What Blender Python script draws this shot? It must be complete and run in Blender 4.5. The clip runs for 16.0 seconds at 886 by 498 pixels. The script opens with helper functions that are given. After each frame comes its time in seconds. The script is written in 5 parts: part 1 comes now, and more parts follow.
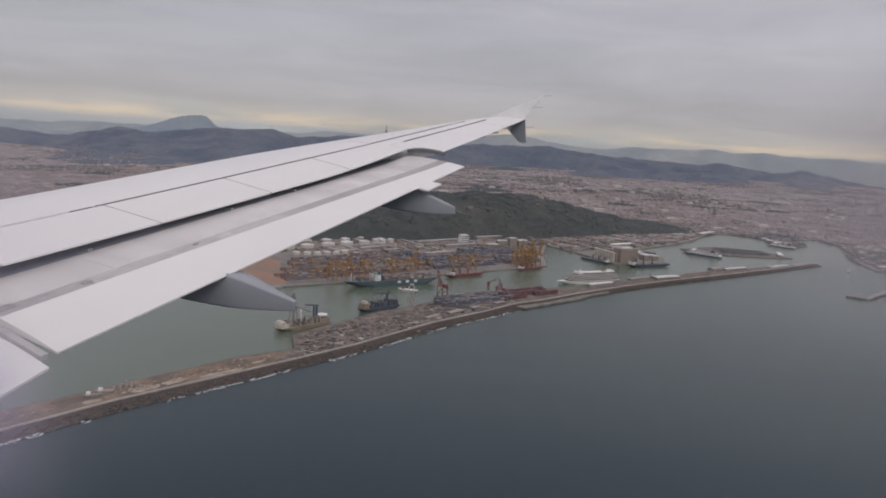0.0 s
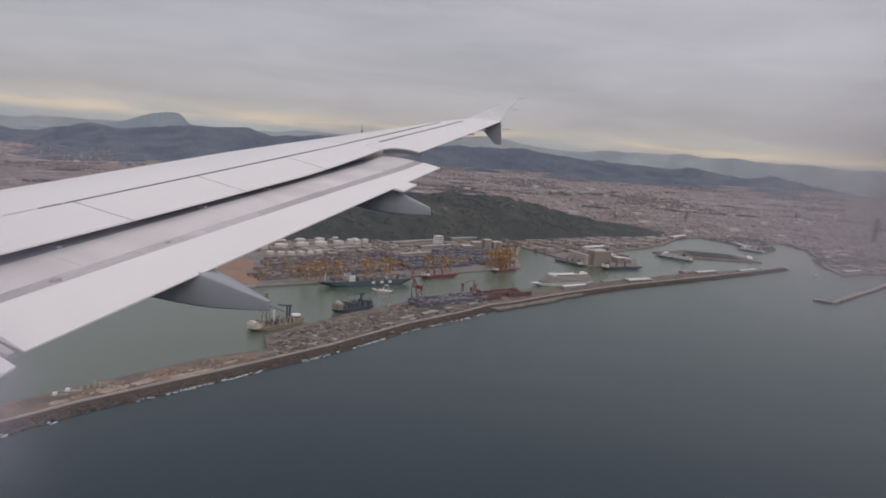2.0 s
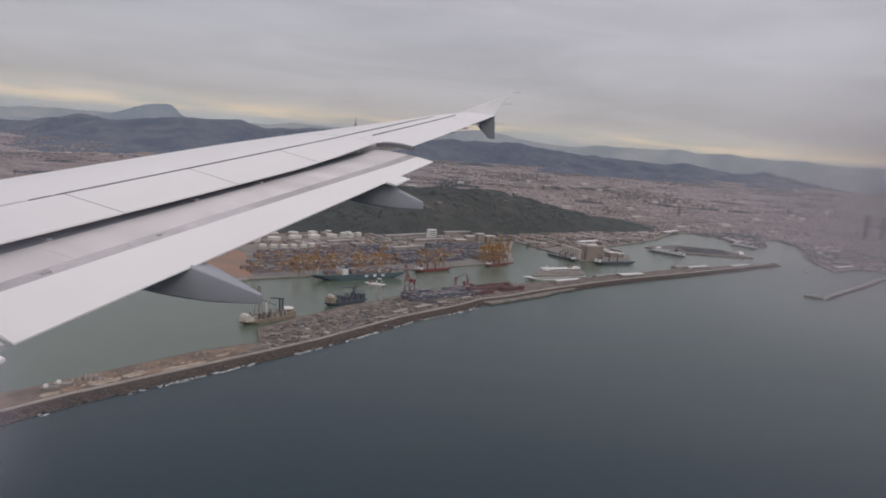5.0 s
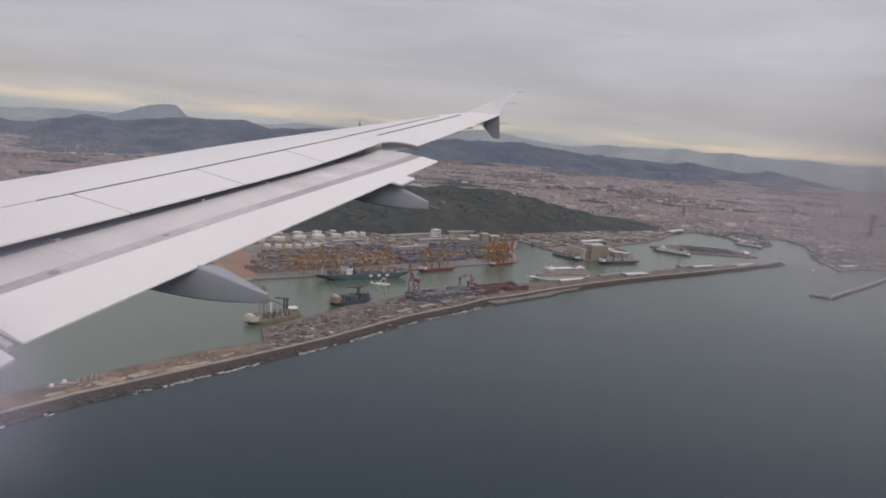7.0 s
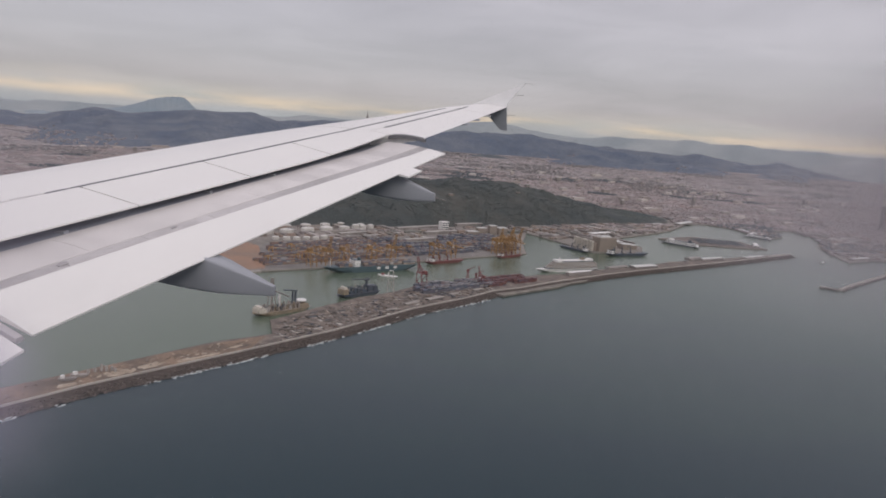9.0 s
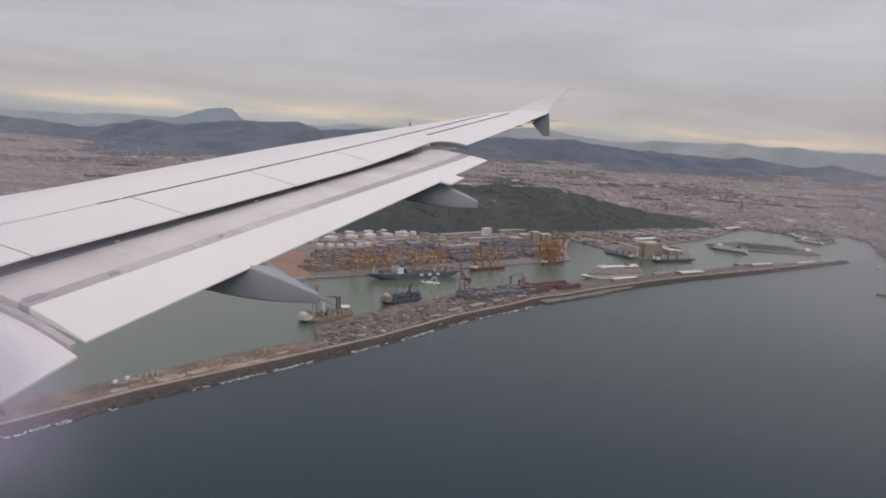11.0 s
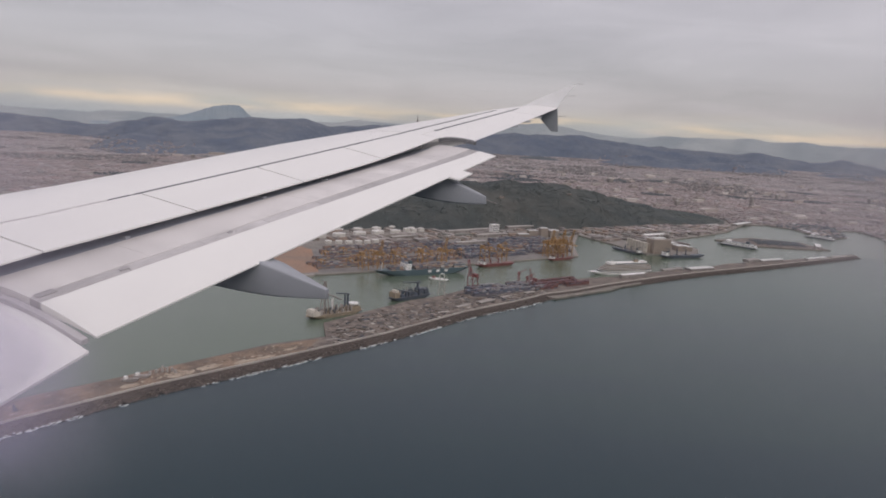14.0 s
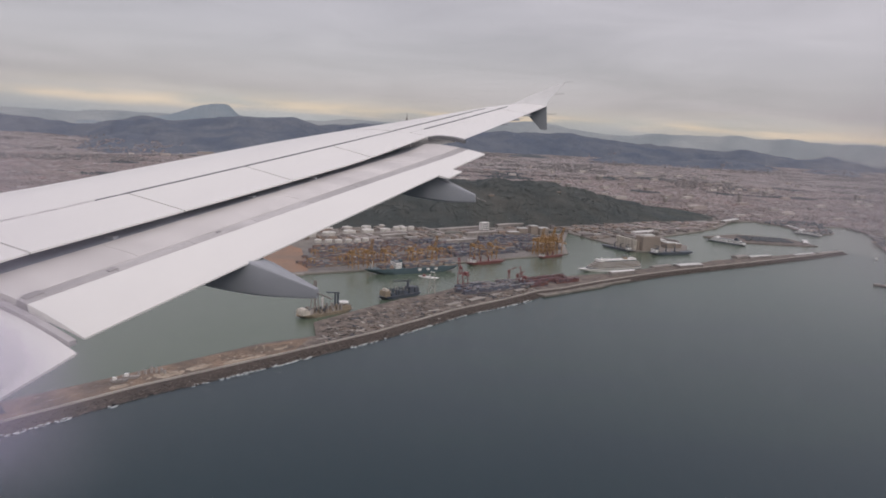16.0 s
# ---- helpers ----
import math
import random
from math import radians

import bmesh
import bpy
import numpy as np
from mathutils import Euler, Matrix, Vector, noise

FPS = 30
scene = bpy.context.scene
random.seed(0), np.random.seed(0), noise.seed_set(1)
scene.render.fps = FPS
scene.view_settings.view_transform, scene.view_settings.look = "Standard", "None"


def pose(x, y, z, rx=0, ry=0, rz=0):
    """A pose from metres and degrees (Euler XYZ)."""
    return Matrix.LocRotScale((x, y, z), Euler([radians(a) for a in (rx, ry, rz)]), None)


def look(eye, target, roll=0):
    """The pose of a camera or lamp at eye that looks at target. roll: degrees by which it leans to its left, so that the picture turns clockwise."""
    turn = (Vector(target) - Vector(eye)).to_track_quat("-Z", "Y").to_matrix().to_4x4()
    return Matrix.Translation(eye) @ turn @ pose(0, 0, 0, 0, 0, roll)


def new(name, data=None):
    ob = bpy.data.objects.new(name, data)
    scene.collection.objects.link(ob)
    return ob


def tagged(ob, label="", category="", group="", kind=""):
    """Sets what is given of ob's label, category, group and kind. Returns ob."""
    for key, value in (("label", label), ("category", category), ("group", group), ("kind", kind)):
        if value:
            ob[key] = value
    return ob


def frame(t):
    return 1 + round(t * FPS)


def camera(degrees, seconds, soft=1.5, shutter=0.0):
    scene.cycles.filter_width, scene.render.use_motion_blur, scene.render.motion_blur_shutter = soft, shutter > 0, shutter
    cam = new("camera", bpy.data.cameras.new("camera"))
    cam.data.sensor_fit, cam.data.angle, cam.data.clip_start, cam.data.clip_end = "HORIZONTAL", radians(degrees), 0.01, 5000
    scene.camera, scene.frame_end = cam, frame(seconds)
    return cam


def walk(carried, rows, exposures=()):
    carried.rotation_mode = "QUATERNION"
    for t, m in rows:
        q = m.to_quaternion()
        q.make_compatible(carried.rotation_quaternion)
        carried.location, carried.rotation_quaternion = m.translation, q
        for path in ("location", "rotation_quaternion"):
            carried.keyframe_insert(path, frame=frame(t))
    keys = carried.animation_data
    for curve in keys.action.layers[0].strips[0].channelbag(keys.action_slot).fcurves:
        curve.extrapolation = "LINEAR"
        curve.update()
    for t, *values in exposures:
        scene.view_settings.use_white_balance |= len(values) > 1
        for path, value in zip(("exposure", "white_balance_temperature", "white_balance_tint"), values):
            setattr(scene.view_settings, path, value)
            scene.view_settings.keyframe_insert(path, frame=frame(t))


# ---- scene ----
from mathutils.bvhtree import BVHTree

# The landscape is laid out on a unit K, the flying height above the sea; the wing is at its true size.
K = 120.0
PATH = [
    (0, (-112.635, 0.656, 108.175), (-115.58, 99.50, 93.29), 3.37),
    (0.5, (-112.637, 0.660, 108.170), (-115.26, 99.54, 93.45), 3.37),
    (1, (-112.631, 0.651, 108.171), (-114.50, 99.62, 93.94), 3.66),
    (1.5, (-112.637, 0.654, 108.167), (-112.32, 99.55, 93.35), 4.05),
    (2, (-112.638, 0.643, 108.173), (-112.08, 99.58, 93.66), 4.18),
    (2.5, (-112.636, 0.652, 108.175), (-111.92, 99.51, 93.10), 4.19),
    (3, (-112.637, 0.650, 108.170), (-112.46, 99.49, 92.99), 4.31),
    (3.5, (-112.637, 0.651, 108.173), (-111.41, 99.56, 93.52), 4.64),
    (4, (-112.629, 0.655, 108.179), (-110.65, 99.50, 93.14), 4.68),
    (6.5, (-112.635, 0.619, 108.179), (-111.83, 99.43, 92.80), 4.43),
    (7, (-112.645, 0.626, 108.178), (-111.66, 99.43, 92.81), 4.46),
    (7.5, (-112.650, 0.626, 108.175), (-111.09, 99.43, 92.81), 4.69),
    (8, (-112.635, 0.615, 108.162), (-111.29, 99.36, 92.44), 4.45),
    (8.5, (-112.631, 0.622, 108.176), (-111.70, 99.24, 91.65), 4.39),
    (11, (-112.631, 0.654, 108.183), (-118.66, 99.18, 92.17), 3.53),
    (11.5, (-112.625, 0.663, 108.175), (-119.78, 99.13, 92.28), 3.19),
    (12, (-112.629, 0.665, 108.166), (-120.95, 99.03, 92.20), 3.13),
    (12.5, (-112.626, 0.665, 108.179), (-121.11, 98.99, 92.04), 3.19),
    (13, (-112.638, 0.663, 108.167), (-120.47, 98.97, 91.61), 3.21),
    (13.5, (-112.629, 0.663, 108.166), (-121.04, 98.90, 91.46), 3.20),
    (14, (-112.635, 0.650, 108.173), (-119.74, 99.01, 91.60), 3.32),
    (14.5, (-112.631, 0.657, 108.174), (-119.71, 99.00, 91.47), 3.25),
    (15, (-112.631, 0.654, 108.175), (-119.33, 99.01, 91.40), 3.16),
    (15.5, (-112.632, 0.645, 108.175), (-119.54, 98.96, 91.24), 3.07),
    (16, (-112.635, 0.654, 108.175), (-118.34, 99.08, 91.44), 3.11),
]
cam = camera(63.46, 16.0, soft=1.85)
walk(cam, [(t, look(eye, target, roll)) for t, eye, target, roll in PATH], [(0, -.19, 6380, 8), (4, -.18, 6380, 8), (6.5, -.075, 6410, 8), (8, -.05, 6430, 8), (11.5, -.03, 6500, 8.5), (16, -.03, 6500, 8.5)])

# Aircraft axes (aft, out along the right wing, up) laid into the world.
AIRCRAFT = Matrix(((0.97189, 0.22221, -0.07782, -124.96661),
                   (-0.22380, 0.97456, -0.01219, 1.72065),
                   (0.07313, 0.02926, 0.99690, 105.66573), (0, 0, 0, 1)))

# ---- light: a high overcast with a paler, warm strip along the horizon ----
world = bpy.data.worlds.new("overcast")
scene.world = world
world.use_nodes = True
wn, wl = world.node_tree.nodes, world.node_tree.links
wn.clear()


def wnode(kind, **inputs):
    n = wn.new(kind)
    for k, v in inputs.items():
        n.inputs[k.replace("_", " ")].default_value = v
    return n


def ramp_set(n, stops, mode="LINEAR"):
    r = n.color_ramp
    r.interpolation = mode
    while len(r.elements) < len(stops):
        r.elements.new(0.5)
    for e, (p, c) in zip(r.elements, stops):
        e.position, e.color = p, (*c, 1)


tc = wnode("ShaderNodeTexCoord")
sep = wnode("ShaderNodeSeparateXYZ")
wl.new(tc.outputs["Generated"], sep.inputs[0])
stretch = wnode("ShaderNodeMapping")
stretch.inputs["Scale"].default_value = (2.2, 2.2, 26)
wl.new(tc.outputs["Generated"], stretch.inputs["Vector"])
streak = wnode("ShaderNodeTexNoise", Scale=1.6, Detail=5.0, Roughness=0.55)
wl.new(stretch.outputs[0], streak.inputs["Vector"])
bend = wnode("ShaderNodeMath")
bend.operation = "MULTIPLY_ADD"
bend.inputs[1].default_value = 0.034
wl.new(streak.outputs["Fac"], bend.inputs[0])
wl.new(sep.outputs["Z"], bend.inputs[2])
height = wnode("ShaderNodeMapRange")
height.inputs["From Min"].default_value, height.inputs["From Max"].default_value = -0.033, 0.367
wl.new(bend.outputs[0], height.inputs["Value"])
hue = wnode("ShaderNodeValToRGB")
ramp_set(hue, [(0.0, (.27, .29, .31)), (0.12, (.345, .355, .38)), (0.145, (.405, .39, .405)), (0.165, (.68, .555, .44)), (0.174, (.58, .49, .425)),
               (0.192, (.475, .43, .425)), (0.225, (0.420, 0.381, 0.401)), (0.34, (0.454, 0.420, 0.445)), (0.6, (0.518, 0.481, 0.519)), (1.0, (0.577, 0.538, 0.585))])
wl.new(height.outputs[0], hue.inputs[0])
dull = wnode("ShaderNodeValToRGB")
ramp_set(dull, [(0.0, (.27, .29, .31)), (0.12, (.345, .355, .38)), (0.15, (.40, .39, .405)), (0.174, (.45, .425, .41)), (0.192, (.455, .425, .425)), (0.225, (0.420, 0.384, 0.406)),
                (0.34, (0.454, 0.420, 0.445)), (0.6, (0.518, 0.481, 0.519)), (1.0, (0.577, 0.538, 0.585))])
wl.new(height.outputs[0], dull.inputs[0])
gaps = wnode("ShaderNodeMapping")
gaps.inputs["Scale"].default_value, gaps.inputs["Location"].default_value = (4.5, 4.5, 30), (3.1, 0, 0)
wl.new(tc.outputs["Generated"], gaps.inputs["Vector"])
broken = wnode("ShaderNodeTexNoise", Scale=1.5, Detail=4.0, Roughness=0.5)
wl.new(gaps.outputs[0], broken.inputs["Vector"])
cover = wnode("ShaderNodeMapRange")
cover.inputs["From Min"].default_value, cover.inputs["From Max"].default_value = 0.46, 0.64
wl.new(broken.outputs["Fac"], cover.inputs["Value"])
strip_mix = wnode("ShaderNodeMix")
strip_mix.data_type = "RGBA"
wl.new(cover.outputs[0], strip_mix.inputs["Factor"])
wl.new(hue.outputs[0], strip_mix.inputs["A"])
wl.new(dull.outputs[0], strip_mix.inputs["B"])
broad = wnode("ShaderNodeMapping")
broad.inputs["Scale"].default_value, broad.inputs["Rotation"].default_value = (1.6, 1.6, 11), (0.12, 0.05, 0)
wl.new(tc.outputs["Generated"], broad.inputs["Vector"])
cloud = wnode("ShaderNodeTexNoise", Scale=1.9, Detail=7.0, Roughness=0.58, Distortion=0.5)
wl.new(broad.outputs[0], cloud.inputs["Vector"])
puff = wnode("ShaderNodeMapRange")
puff.inputs["From Min"].default_value, puff.inputs["From Max"].default_value = 0.3, 0.7
puff.inputs["To Min"].default_value, puff.inputs["To Max"].default_value = 0.86, 1.12
wl.new(cloud.outputs["Fac"], puff.inputs["Value"])
zenith = wnode("ShaderNodeMapRange")
zenith.inputs["From Min"].default_value, zenith.inputs["From Max"].default_value = 0.25, 0.95
zenith.inputs["To Min"].default_value, zenith.inputs["To Max"].default_value = 1.0, 1.42
wl.new(sep.outputs["Z"], zenith.inputs["Value"])
gain = wnode("ShaderNodeMath")
gain.operation = "MULTIPLY"
wl.new(puff.outputs[0], gain.inputs[0])
wl.new(zenith.outputs[0], gain.inputs[1])
sky = wnode("ShaderNodeTexSky")
sky.sky_type, sky.sun_disc = "NISHITA", False
sky.sun_elevation, sky.sun_rotation = radians(38), radians(150)
veil = wnode("ShaderNodeBackground")
blue = wnode("ShaderNodeBackground", Strength=0.012)
both = wnode("ShaderNodeAddShader")
wout = wnode("ShaderNodeOutputWorld")
wl.new(strip_mix.outputs["Result"], veil.inputs["Color"])
wl.new(gain.outputs[0], veil.inputs["Strength"])
wl.new(sky.outputs[0], blue.inputs["Color"])
wl.new(veil.outputs[0], both.inputs[0])
wl.new(blue.outputs[0], both.inputs[1])
wl.new(both.outputs[0], wout.inputs["Surface"])

sun_data = bpy.data.lights.new("sun", "SUN")
sun_data.energy, sun_data.angle, sun_data.color = 0.7, radians(25), (1, 0.95, 0.88)
sun = new("sun", sun_data)
sun.matrix_world = look((0, 0, 400), (-0.5 * 400, 0.87 * 400, 400 - 0.78 * 400))


# ---- materials ----
def mat(name, c1, c2=None, scale=1.0, rough=0.6, metal=0.0, bump=0.0, island=0.0, each=0.0, fine=0.12, stops=None, ior=1.45, stretch=(1, 1, 1)):
    """A surface with broad and fine colour variation, grain and wear. island, each: how far loose pieces and objects differ.
    stops: colours from which each loose piece takes one."""
    m = bpy.data.materials.new(name)
    m.use_nodes = True
    nt = m.node_tree
    n, l = nt.nodes, nt.links
    p = n["Principled BSDF"]
    p.inputs["Roughness"].default_value, p.inputs["Metallic"].default_value = rough, metal
    p.inputs["IOR"].default_value = ior
    co = n.new("ShaderNodeTexCoord")
    mp = n.new("ShaderNodeMapping")
    mp.inputs["Scale"].default_value = stretch
    l.new(co.outputs["Object"], mp.inputs["Vector"])
    big = n.new("ShaderNodeTexNoise")
    big.inputs["Scale"].default_value, big.inputs["Detail"].default_value = scale, 4
    small = n.new("ShaderNodeTexNoise")
    small.inputs["Scale"].default_value, small.inputs["Detail"].default_value = scale * 9, 5
    for x in (big, small):
        l.new(mp.outputs[0], x.inputs["Vector"])
    mix = n.new("ShaderNodeMix")
    mix.data_type = "RGBA"
    geo = n.new("ShaderNodeNewGeometry")
    if stops:
        r = n.new("ShaderNodeValToRGB")
        ramp_set(r, [(i / len(stops), c) for i, c in enumerate(stops)], "CONSTANT")
        l.new(geo.outputs["Random Per Island"], r.inputs[0])
        l.new(r.outputs[0], mix.inputs["A"])
        hs = n.new("ShaderNodeHueSaturation")
        hs.inputs["Value"].default_value, hs.inputs["Saturation"].default_value = 0.78, 0.85
        l.new(r.outputs[0], hs.inputs["Color"])
        l.new(hs.outputs[0], mix.inputs["B"])
    else:
        mix.inputs["A"].default_value = (*c1, 1)
        mix.inputs["B"].default_value = (*(c2 or [v * 0.8 for v in c1]), 1)
    sharpen = n.new("ShaderNodeMapRange")
    sharpen.inputs["From Min"].default_value, sharpen.inputs["From Max"].default_value = 0.36, 0.64
    l.new(big.outputs["Fac"], sharpen.inputs["Value"])
    l.new(sharpen.outputs[0], mix.inputs["Factor"])
    value = n.new("ShaderNodeMath")
    value.operation = "MULTIPLY_ADD"
    value.inputs[1].default_value, value.inputs[2].default_value = 2 * fine, 1 - fine
    l.new(small.outputs["Fac"], value.inputs[0])
    last = value
    for amount, source in ((island, geo.outputs["Random Per Island"]), (each, n.new("ShaderNodeObjectInfo").outputs["Random"])):
        if amount:
            a = n.new("ShaderNodeMath")
            a.operation = "MULTIPLY_ADD"
            a.inputs[1].default_value, a.inputs[2].default_value = 2 * amount, 1 - amount
            l.new(source, a.inputs[0])
            b = n.new("ShaderNodeMath")
            b.operation = "MULTIPLY"
            l.new(last.outputs[0], b.inputs[0])
            l.new(a.outputs[0], b.inputs[1])
            last = b
    tone = n.new("ShaderNodeHueSaturation")
    l.new(mix.outputs["Result"], tone.inputs["Color"])
    l.new(last.outputs[0], tone.inputs["Value"])
    l.new(tone.outputs[0], p.inputs["Base Color"])
    if bump:
        b = n.new("ShaderNodeBump")
        b.inputs["Distance"].default_value = bump
        b.inputs["Strength"].default_value = 0.6
        l.new(small.outputs["Fac"], b.inputs["Height"])
        l.new(b.outputs[0], p.inputs["Normal"])
    return m


FENCE_PAINT = mat("fresh_white_paint", (.80, .79, .785), (.74, .73, .725), 2, 0.35, fine=0.03)
PAINT = mat("white_wing_paint", (.825, .80, .775), (.78, .755, .735), 0.5, 0.38, fine=0.035, stretch=(1, .35, 1))
FLAP_PAINT = mat("flap_paint", (.73, .69, .675), (.60, .565, .555), 0.8, 0.45, fine=0.14, stretch=(.7, 2.4, 1))
BAND = mat("bare_grey_strip", (.53, .50, .50), (.41, .385, .385), 1.6, 0.5, fine=0.16, each=.10, stretch=(1, .6, 1))
GREY_PAINT = mat("grey_fairing_paint", (.36, .37, .40), (.32, .33, .36), 0.8, 0.4, fine=0.05)
WORN = mat("worn_primer", (.36, .34, .34), (.30, .28, .285), 4, 0.6)
# darker and bluer than the flap paint: the slot's shade is painted in
SLOT = mat("slot_shade_paint", (.30, .32, .37), (.24, .26, .31), 1.2, 0.5, stretch=(1, .4, 1))
SEAL = mat("dark_seal", (.075, .078, .09), (.10, .10, .115), 2, 0.6)
ROCK = mat("breakwater_rock", (.120, .097, .083), (.080, .066, .058), 0.3, 0.9, bump=.1, island=.34)
SEACAP = mat("seawall_cap", (.47, .43, .385), (.38, .345, .31), 0.1, 0.8, fine=.12)
REVET = mat("breakwater_slope", (.082, .064, .055), (.060, .048, .042), 0.22, 0.95, bump=.15, fine=.35)
CONCRETE = mat("quay_concrete", (.215, .176, .147), (.105, .088, .078), 0.16, 0.85, fine=.45)
WALLTOP = mat("pale_seawall", (.34, .31, .28), (.27, .245, .22), 0.1, 0.8, fine=.15)
EARTH = mat("dry_earth", (.25, .178, .128), (.132, .104, .083), 0.09, 0.95, fine=.4)
PALESAND = mat("tipped_sand", (.46, .385, .30), (.31, .25, .19), 0.16, 0.95, fine=.3)
SAND = mat("orange_sand", (.335, .20, .135), (.25, .18, .14), 0.03, 0.95, fine=.15)
LAND = mat("city_ground", (.25, .222, .198), (.205, .186, .166), 0.012, 0.9, fine=.35)
BEACH = mat("beach_sand", (.36, .29, .22), (.31, .25, .19), 0.1, 0.95)
WOODS = mat("hill_woods", (.050, .060, .060), (.080, .080, .072), 0.022, 0.95, fine=.3)
# woods lightened and blued in the base colour to show distance haze
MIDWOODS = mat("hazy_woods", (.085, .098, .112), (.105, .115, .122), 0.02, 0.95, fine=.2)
LEAF = mat("pine_leaves", (.062, .078, .083), (.085, .097, .088), 0.012, 0.9, island=.14)
# distance haze is painted into the next three colours, paler with range
RIDGE = mat("haze_tinted_ridge", (.088, .110, .152), (.132, .148, .178), 0.008, 0.95, fine=.35)
FARHILL = mat("haze_tinted_hills", (.26, .292, .308), (.325, .345, .35), 0.003, 1.0, fine=.10)
MONT = mat("haze_tinted_massif", (.215, .265, .305), (.27, .305, .33), 0.004, 1.0, fine=.08)
CITY = mat("city_blocks", None, None, 0.011, 0.85, island=.05, fine=.07, stops=[
    (0.301, 0.247, 0.237), (0.314, 0.262, 0.250), (0.292, 0.243, 0.231), (0.322, 0.269, 0.257), (0.303, 0.250, 0.239), (0.285, 0.238, 0.229), (0.338, 0.286, 0.275),
    (0.310, 0.256, 0.240), (0.297, 0.247, 0.237), (0.314, 0.262, 0.250), (0.303, 0.248, 0.237), (0.360, 0.309, 0.297), (0.290, 0.238, 0.229), (0.308, 0.256, 0.245),
    (0.207, 0.198, 0.196), (0.308, 0.225, 0.215), (0.432, 0.396, 0.392), (0.262, 0.216, 0.224), (0.340, 0.262, 0.253)])
# greyer, pinker copy of the city palette with distance haze mixed in
HAZEDCITY = mat("outer_districts", None, None, 0.009, 0.85, island=.06, fine=.08, stops=[
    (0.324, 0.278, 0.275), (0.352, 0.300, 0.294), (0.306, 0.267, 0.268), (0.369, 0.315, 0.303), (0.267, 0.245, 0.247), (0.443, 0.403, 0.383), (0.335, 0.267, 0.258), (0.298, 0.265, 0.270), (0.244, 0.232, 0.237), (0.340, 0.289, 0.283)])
BOXES = mat("painted_containers", None, None, 0.6, 0.6, island=.2, fine=.15, stops=[
    (0.165, 0.177, 0.223), (0.255, 0.163, 0.135), (0.150, 0.149, 0.169), (0.315, 0.220, 0.162), (0.240, 0.227, 0.230), (0.165, 0.170, 0.209), (0.435, 0.391, 0.351), (0.240, 0.149, 0.128), (0.188, 0.206, 0.216), (0.330, 0.248, 0.176)])
REDBOXES = mat("red_containers", None, None, 0.6, 0.6, island=.25, fine=.15, stops=[(.20, .078, .07), (.16, .07, .066), (.21, .10, .08), (.11, .085, .09), (.13, .13, .16), (.15, .075, .085)])
WHITE = mat("white_ship_paint", (.78, .76, .74), (.68, .66, .63), 0.2, 0.45, fine=.05)
CREAMY = mat("weathered_cream_paint", (.56, .51, .44), (.44, .40, .345), 0.4, 0.55, fine=.15)
CREAM = mat("balcony_cream", (.21, .17, .14), (.16, .135, .115), 0.3, 0.6)
GLASS_DARK = mat("dark_glazing", (.035, .05, .065), (.06, .075, .085), 0.3, 0.18)
YELLOW = mat("yellow_crane_paint", (.38, .225, .095), (.30, .185, .085), 0.3, 0.55, each=.2)
RED = mat("red_crane_paint", (.23, .075, .075), (.17, .065, .065), 0.3, 0.55)
NAVY = mat("navy_ship_paint", (.06, .075, .10), (.08, .09, .105), 0.2, 0.5)
GREENHULL = mat("teal_hull_paint", (.09, .132, .148), (.075, .112, .128), 0.1, 0.5)
REDHULL = mat("red_hull_paint", (.19, .068, .062), (.14, .058, .055), 0.1, 0.5)
OCHRE = mat("ochre_ship_paint", (.29, .235, .165), (.22, .18, .135), 0.3, 0.6)
STONE = mat("silo_render", (.30, .25, .21), (.24, .205, .175), 0.08, 0.85, fine=.12)
ROOFGREY = mat("shed_roof", (.60, .59, .57), (.52, .51, .49), 0.1, 0.6)
SHEDS = mat("port_shed_roofs", None, None, 0.02, 0.8, island=.12, stops=[(.24, .205, .185), (.33, .295, .265), (.20, .175, .16), (.50, .47, .44), (.27, .21, .17), (.17, .17, .15), (.37, .33, .31), (.23, .20, .19), (.29, .215, .17)])
APRON = mat("terminal_asphalt", (.235, .215, .20), (.17, .157, .148), 0.05, 0.9, fine=.3)
DULL = mat("weathered_grey_cladding", (.30, .27, .25), (.23, .21, .195), 0.1, 0.8, each=.2)
TANK = mat("tank_paint", (.64, .615, .58), (.53, .50, .46), 0.15, 0.5, each=.08)
PALEROOF = mat("dusty_pale_roof", (.42, .39, .36), (.31, .285, .265), 0.12, 0.75, each=.15)
FOAM = mat("sea_foam", (.66, .68, .68), (.55, .58, .58), 0.5, 0.9)


